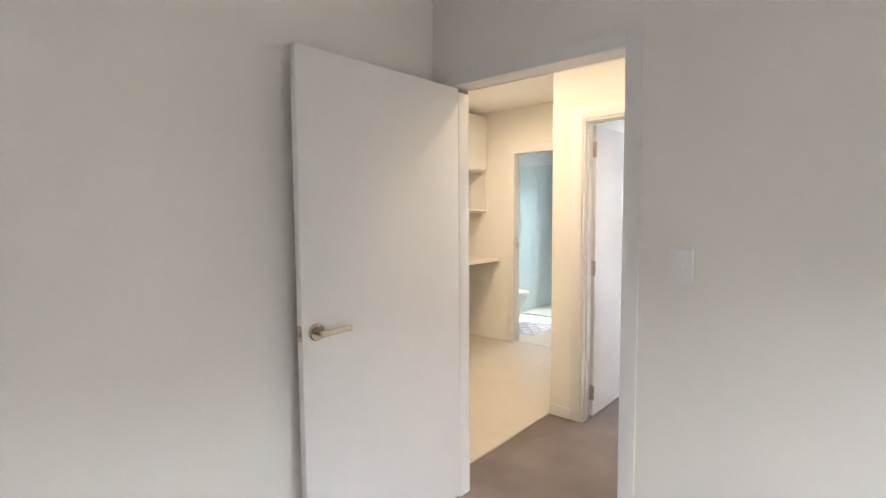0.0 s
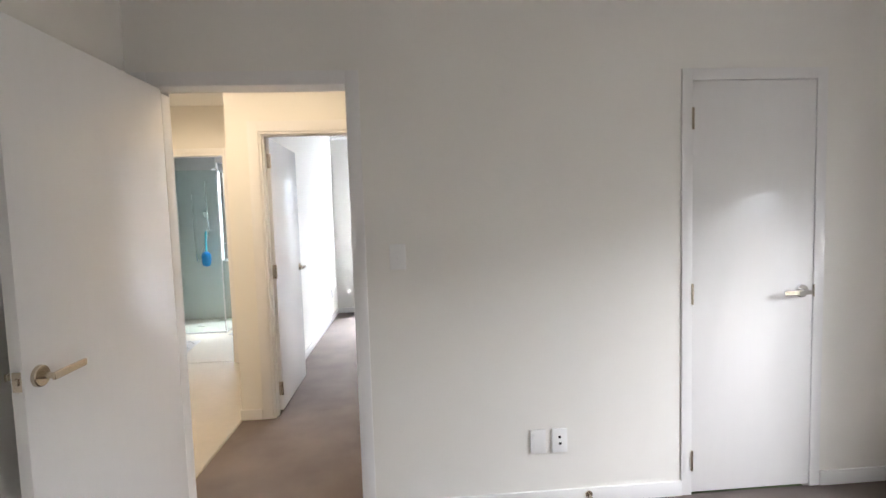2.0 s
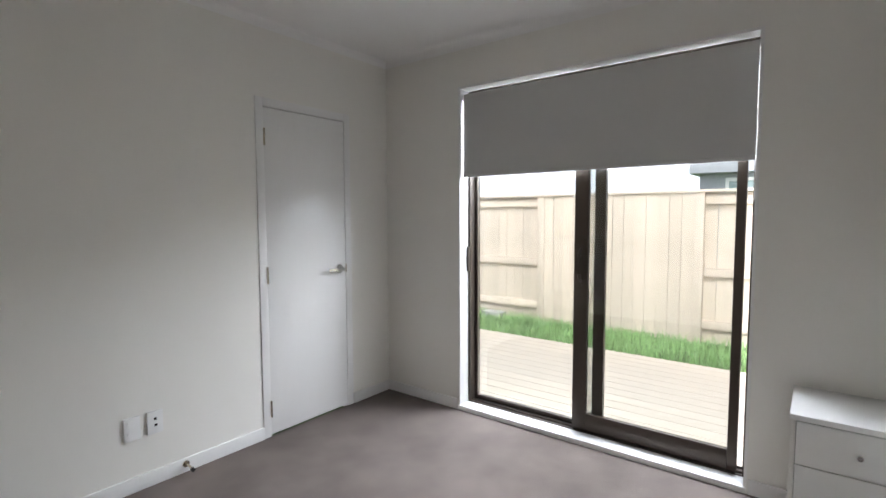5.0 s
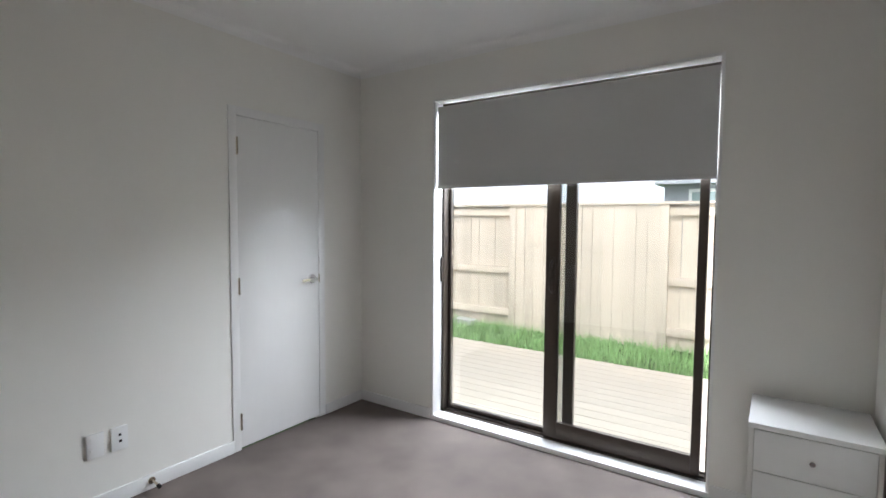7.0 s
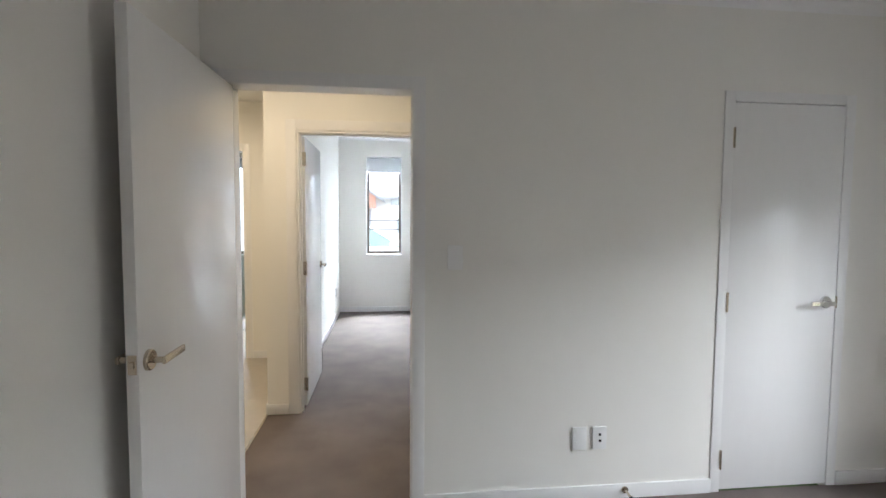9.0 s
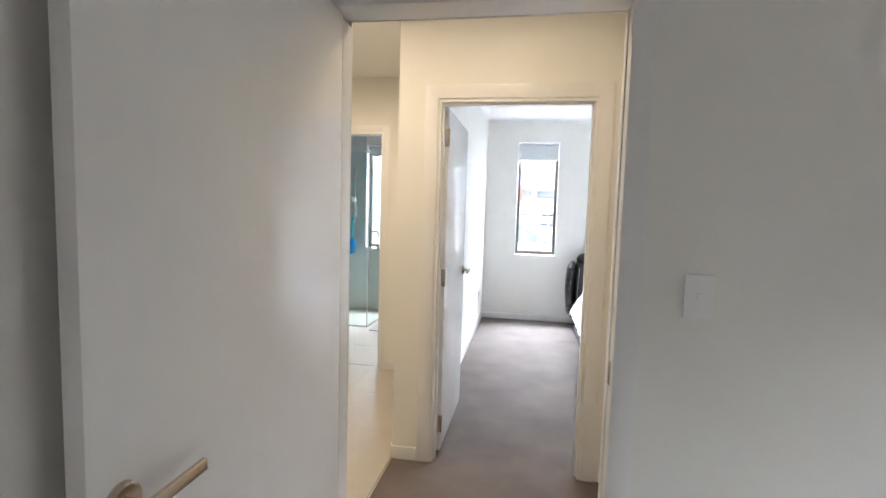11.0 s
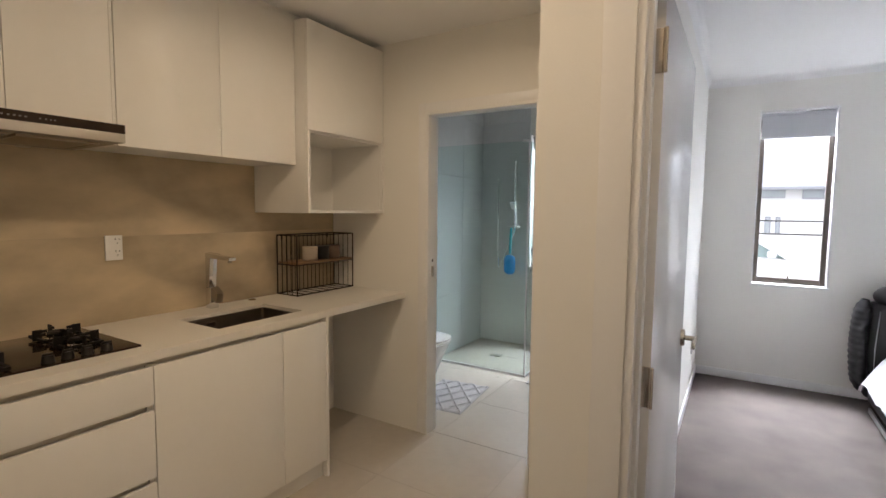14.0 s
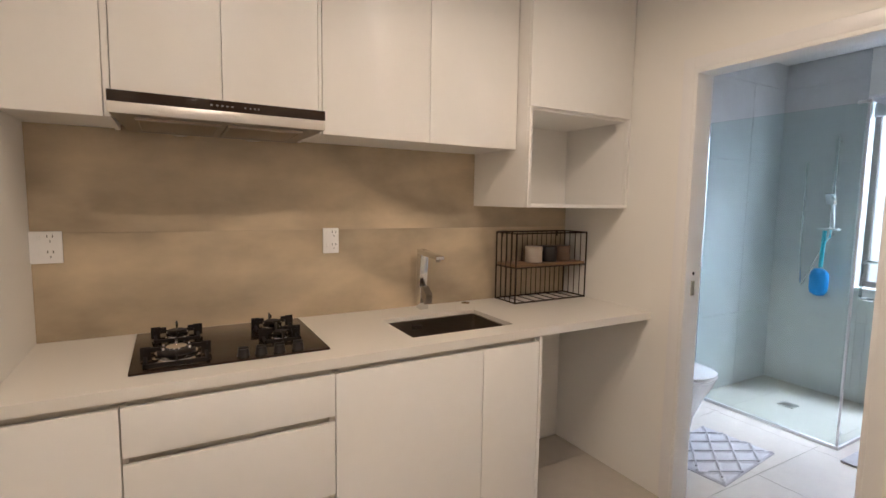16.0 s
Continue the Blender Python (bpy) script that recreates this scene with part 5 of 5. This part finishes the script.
# ---- pieces: tiles, splashback, boards ----
floor_k = solid("floor_kitchen_bed", B(KX, NIB_X - 0.004, 0.11, NY, -0.03, 0.0005), GROUT, kind="structure", smooth=False)
tile_meshes = {}


def tile_piece(parent, name, x0, x1, y0, y1, z0, z1, mat, bevel=0.0012):
    """One rectangular tile; alike sizes share a mesh."""
    key = (name, mat.name, round(x1 - x0, 3), round(y1 - y0, 3), round(z1 - z0, 3))
    if key not in tile_meshes:
        a, b, c = (x1 - x0) / 2, (y1 - y0) / 2, (z1 - z0) / 2
        tile_meshes[key] = mesh_of(name, B(-a, a, -b, b, -c, c, bevel=min(bevel, a, b, c) if bevel else 0, seg=1), mat, smooth=False)
    return piece(name, tile_meshes[key], parent, Matrix.Translation(((x0 + x1) / 2, (y0 + y1) / 2, (z0 + z1) / 2)))


G = 0.0012


def cut(a, b, step, start):
    e = [a]
    v = start
    while v < b - 0.02:
        if v > a + 0.02:
            e.append(v)
        v += step
    return list(zip(e, e[1:] + [b]))


for x0, x1 in cut(KX, NIB_X - 0.008, 0.6, NIB_X - 0.008 - 2.4):
    for y0, y1 in cut(0.11, KY1 + 0.055, 0.6, 0.35):
        tile_piece(floor_k, "tile", x0 + G / 2, x1 - G / 2, y0 + G / 2, y1 - G / 2, 0.0, 0.002, TILE, 0)
for x0, x1 in cut(KX, NIB_X - 0.002, 0.6, NIB_X - 2.4):
    for y0, y1 in cut(KY1 + 0.055, NY, 0.6, KY1 + 0.055):
        tile_piece(floor_k, "tile", x0 + G / 2, x1 - G / 2, y0 + G / 2, y1 - G / 2, 0.0, 0.004, TILE, 0)

sp = solid("wall_splashback_bed", B(KX, KX + 0.004, KY0, KY1, TOPB - 0.03, 1.72), SPLASHGROUT, kind="structure", smooth=False)
for z0, z1 in ((TOPB - 0.02, 1.318), (1.318, 1.715)):
    for y0, y1 in cut(KY0, KY1, 3.0, KY0):
        tile_piece(sp, "tile", KX + 0.003, KX + 0.010, y0 + G * 0.5, y1 - G * 0.5, z0 + G * 0.5, z1 - G * 0.5, SPLASH, 0)

bw = solid("wall_bathroom_tile_bed", B(KX, KX + 0.004, KY1 + 0.11, NY, 0.0, TOP_BATH), BATHGROUT, kind="structure", smooth=False)
for y0, y1 in cut(KY1 + 0.11, NY, 0.6, KY1 + 0.11):
    for z0, z1 in cut(0.004, TOP_BATH, 0.6, 0.004):
        tile_piece(bw, "tile", KX + 0.003, KX + 0.011, y0 + G, y1 - G, z0 + G, z1 - G, BATHTILE, 0)
bn = solid("wall_bathroom_tile_bed_north", B(KX + 0.011, WIN3[0], NY - 0.004, NY, 0.0, TOP_BATH), BATHGROUT, kind="structure", smooth=False)
for z0, z1 in cut(0.004, TOP_BATH, 0.6, 0.004):
    for x0, x1 in cut(KX + 0.011, WIN3[0], 0.6, KX + 0.011):
        tile_piece(bn, "tile", x0 + G, x1 - G, NY - 0.011, NY - 0.003, z0 + G, z1 - G, BATHTILE, 0)
bs = solid("wall_bathroom_tile_bed_sill", B(WIN3[0], NIB_X, NY - 0.004, NY, 0.0, WIN3[2] - 0.006), BATHGROUT, kind="structure", smooth=False)
for z0, z1 in cut(0.004, WIN3[2] - 0.006, 0.6, 0.004):
    for x0, x1 in cut(WIN3[0], NIB_X, 0.6, KX + 0.011 + 0.6):
        tile_piece(bs, "tile", x0 + G, x1 - G, NY - 0.011, NY - 0.003, z0 + G, z1 - G, BATHTILE, 0)

# deck boards
deck = thing("deck", (3.9, -1.0, GZ), "pale pine timber deck outside the sliding door", "deck")
part("joists", B(2.84, DXE - 0.02, -5.5, 4.5, GZ, -0.13), FENCE, deck, smooth=False)
bme = mesh_of("board", B(-0.0675, 0.0675, -5.0, 5.0, -0.015, 0.015, bevel=0.003, seg=1), DECK, smooth=False)
k = 0
while 2.835 + 0.0675 + k * 0.1405 + 0.07 < DXE + 0.03:
    piece("board", bme, deck, Matrix.Translation((2.835 + 0.0675 + k * 0.1405, -0.5 + 0.02 * math.sin(k * 7.0), -0.113)))
    k += 1

# paling fence: bays alternate which side carries the palings
FXP = 6.25
fence = thing("timber_fence", (FXP, 0, GZ), "pale timber paling fence with posts, rails and a capping board", "fence")
PY = [-1.525 + 1.985 * k for k in range(-3, 5)]
for y in PY:
    part("post", B(FXP - 0.078, FXP + 0.030, y - 0.05, y + 0.05, GZ - 0.25, 1.60, bevel=0.004), FENCE, fence)
part("capping", B(FXP - 0.095, FXP + 0.06, PY[0], PY[-1], 1.60, 1.632, bevel=0.004), FENCE, fence)
palm = [mesh_of("paling", B(-0.0095, 0.0095, -0.0665, 0.0665, GZ + 0.02, 1.598, bevel=0.002, seg=1), FENCE, smooth=False)]
rng = random.Random(9)
for i, (ya, yb) in enumerate(zip(PY, PY[1:])):
    near = i % 2 == 1
    xr = FXP - 0.045 if not near else FXP + 0.0
    for z in (0.02, 0.632, 1.465):
        part("rail", B(FXP - 0.045, FXP - 0.003, ya + 0.051, yb - 0.051, z, z + 0.095, bevel=0.003), FENCE, fence)
    n = 14
    for k in range(n):
        y = ya + 0.05 + (k + 0.5) * (yb - ya - 0.1) / n
        xx = (FXP - 0.0565 - (0.0 if k % 2 else 0.002)) if near else (FXP + 0.008 + 0.001 * (k % 2))
        piece("paling", palm[0], fence, pose(xx, y, rng.uniform(-0.008, 0.004), rng.uniform(-0.15, 0.15), 0, rng.uniform(-0.6, 0.6)))
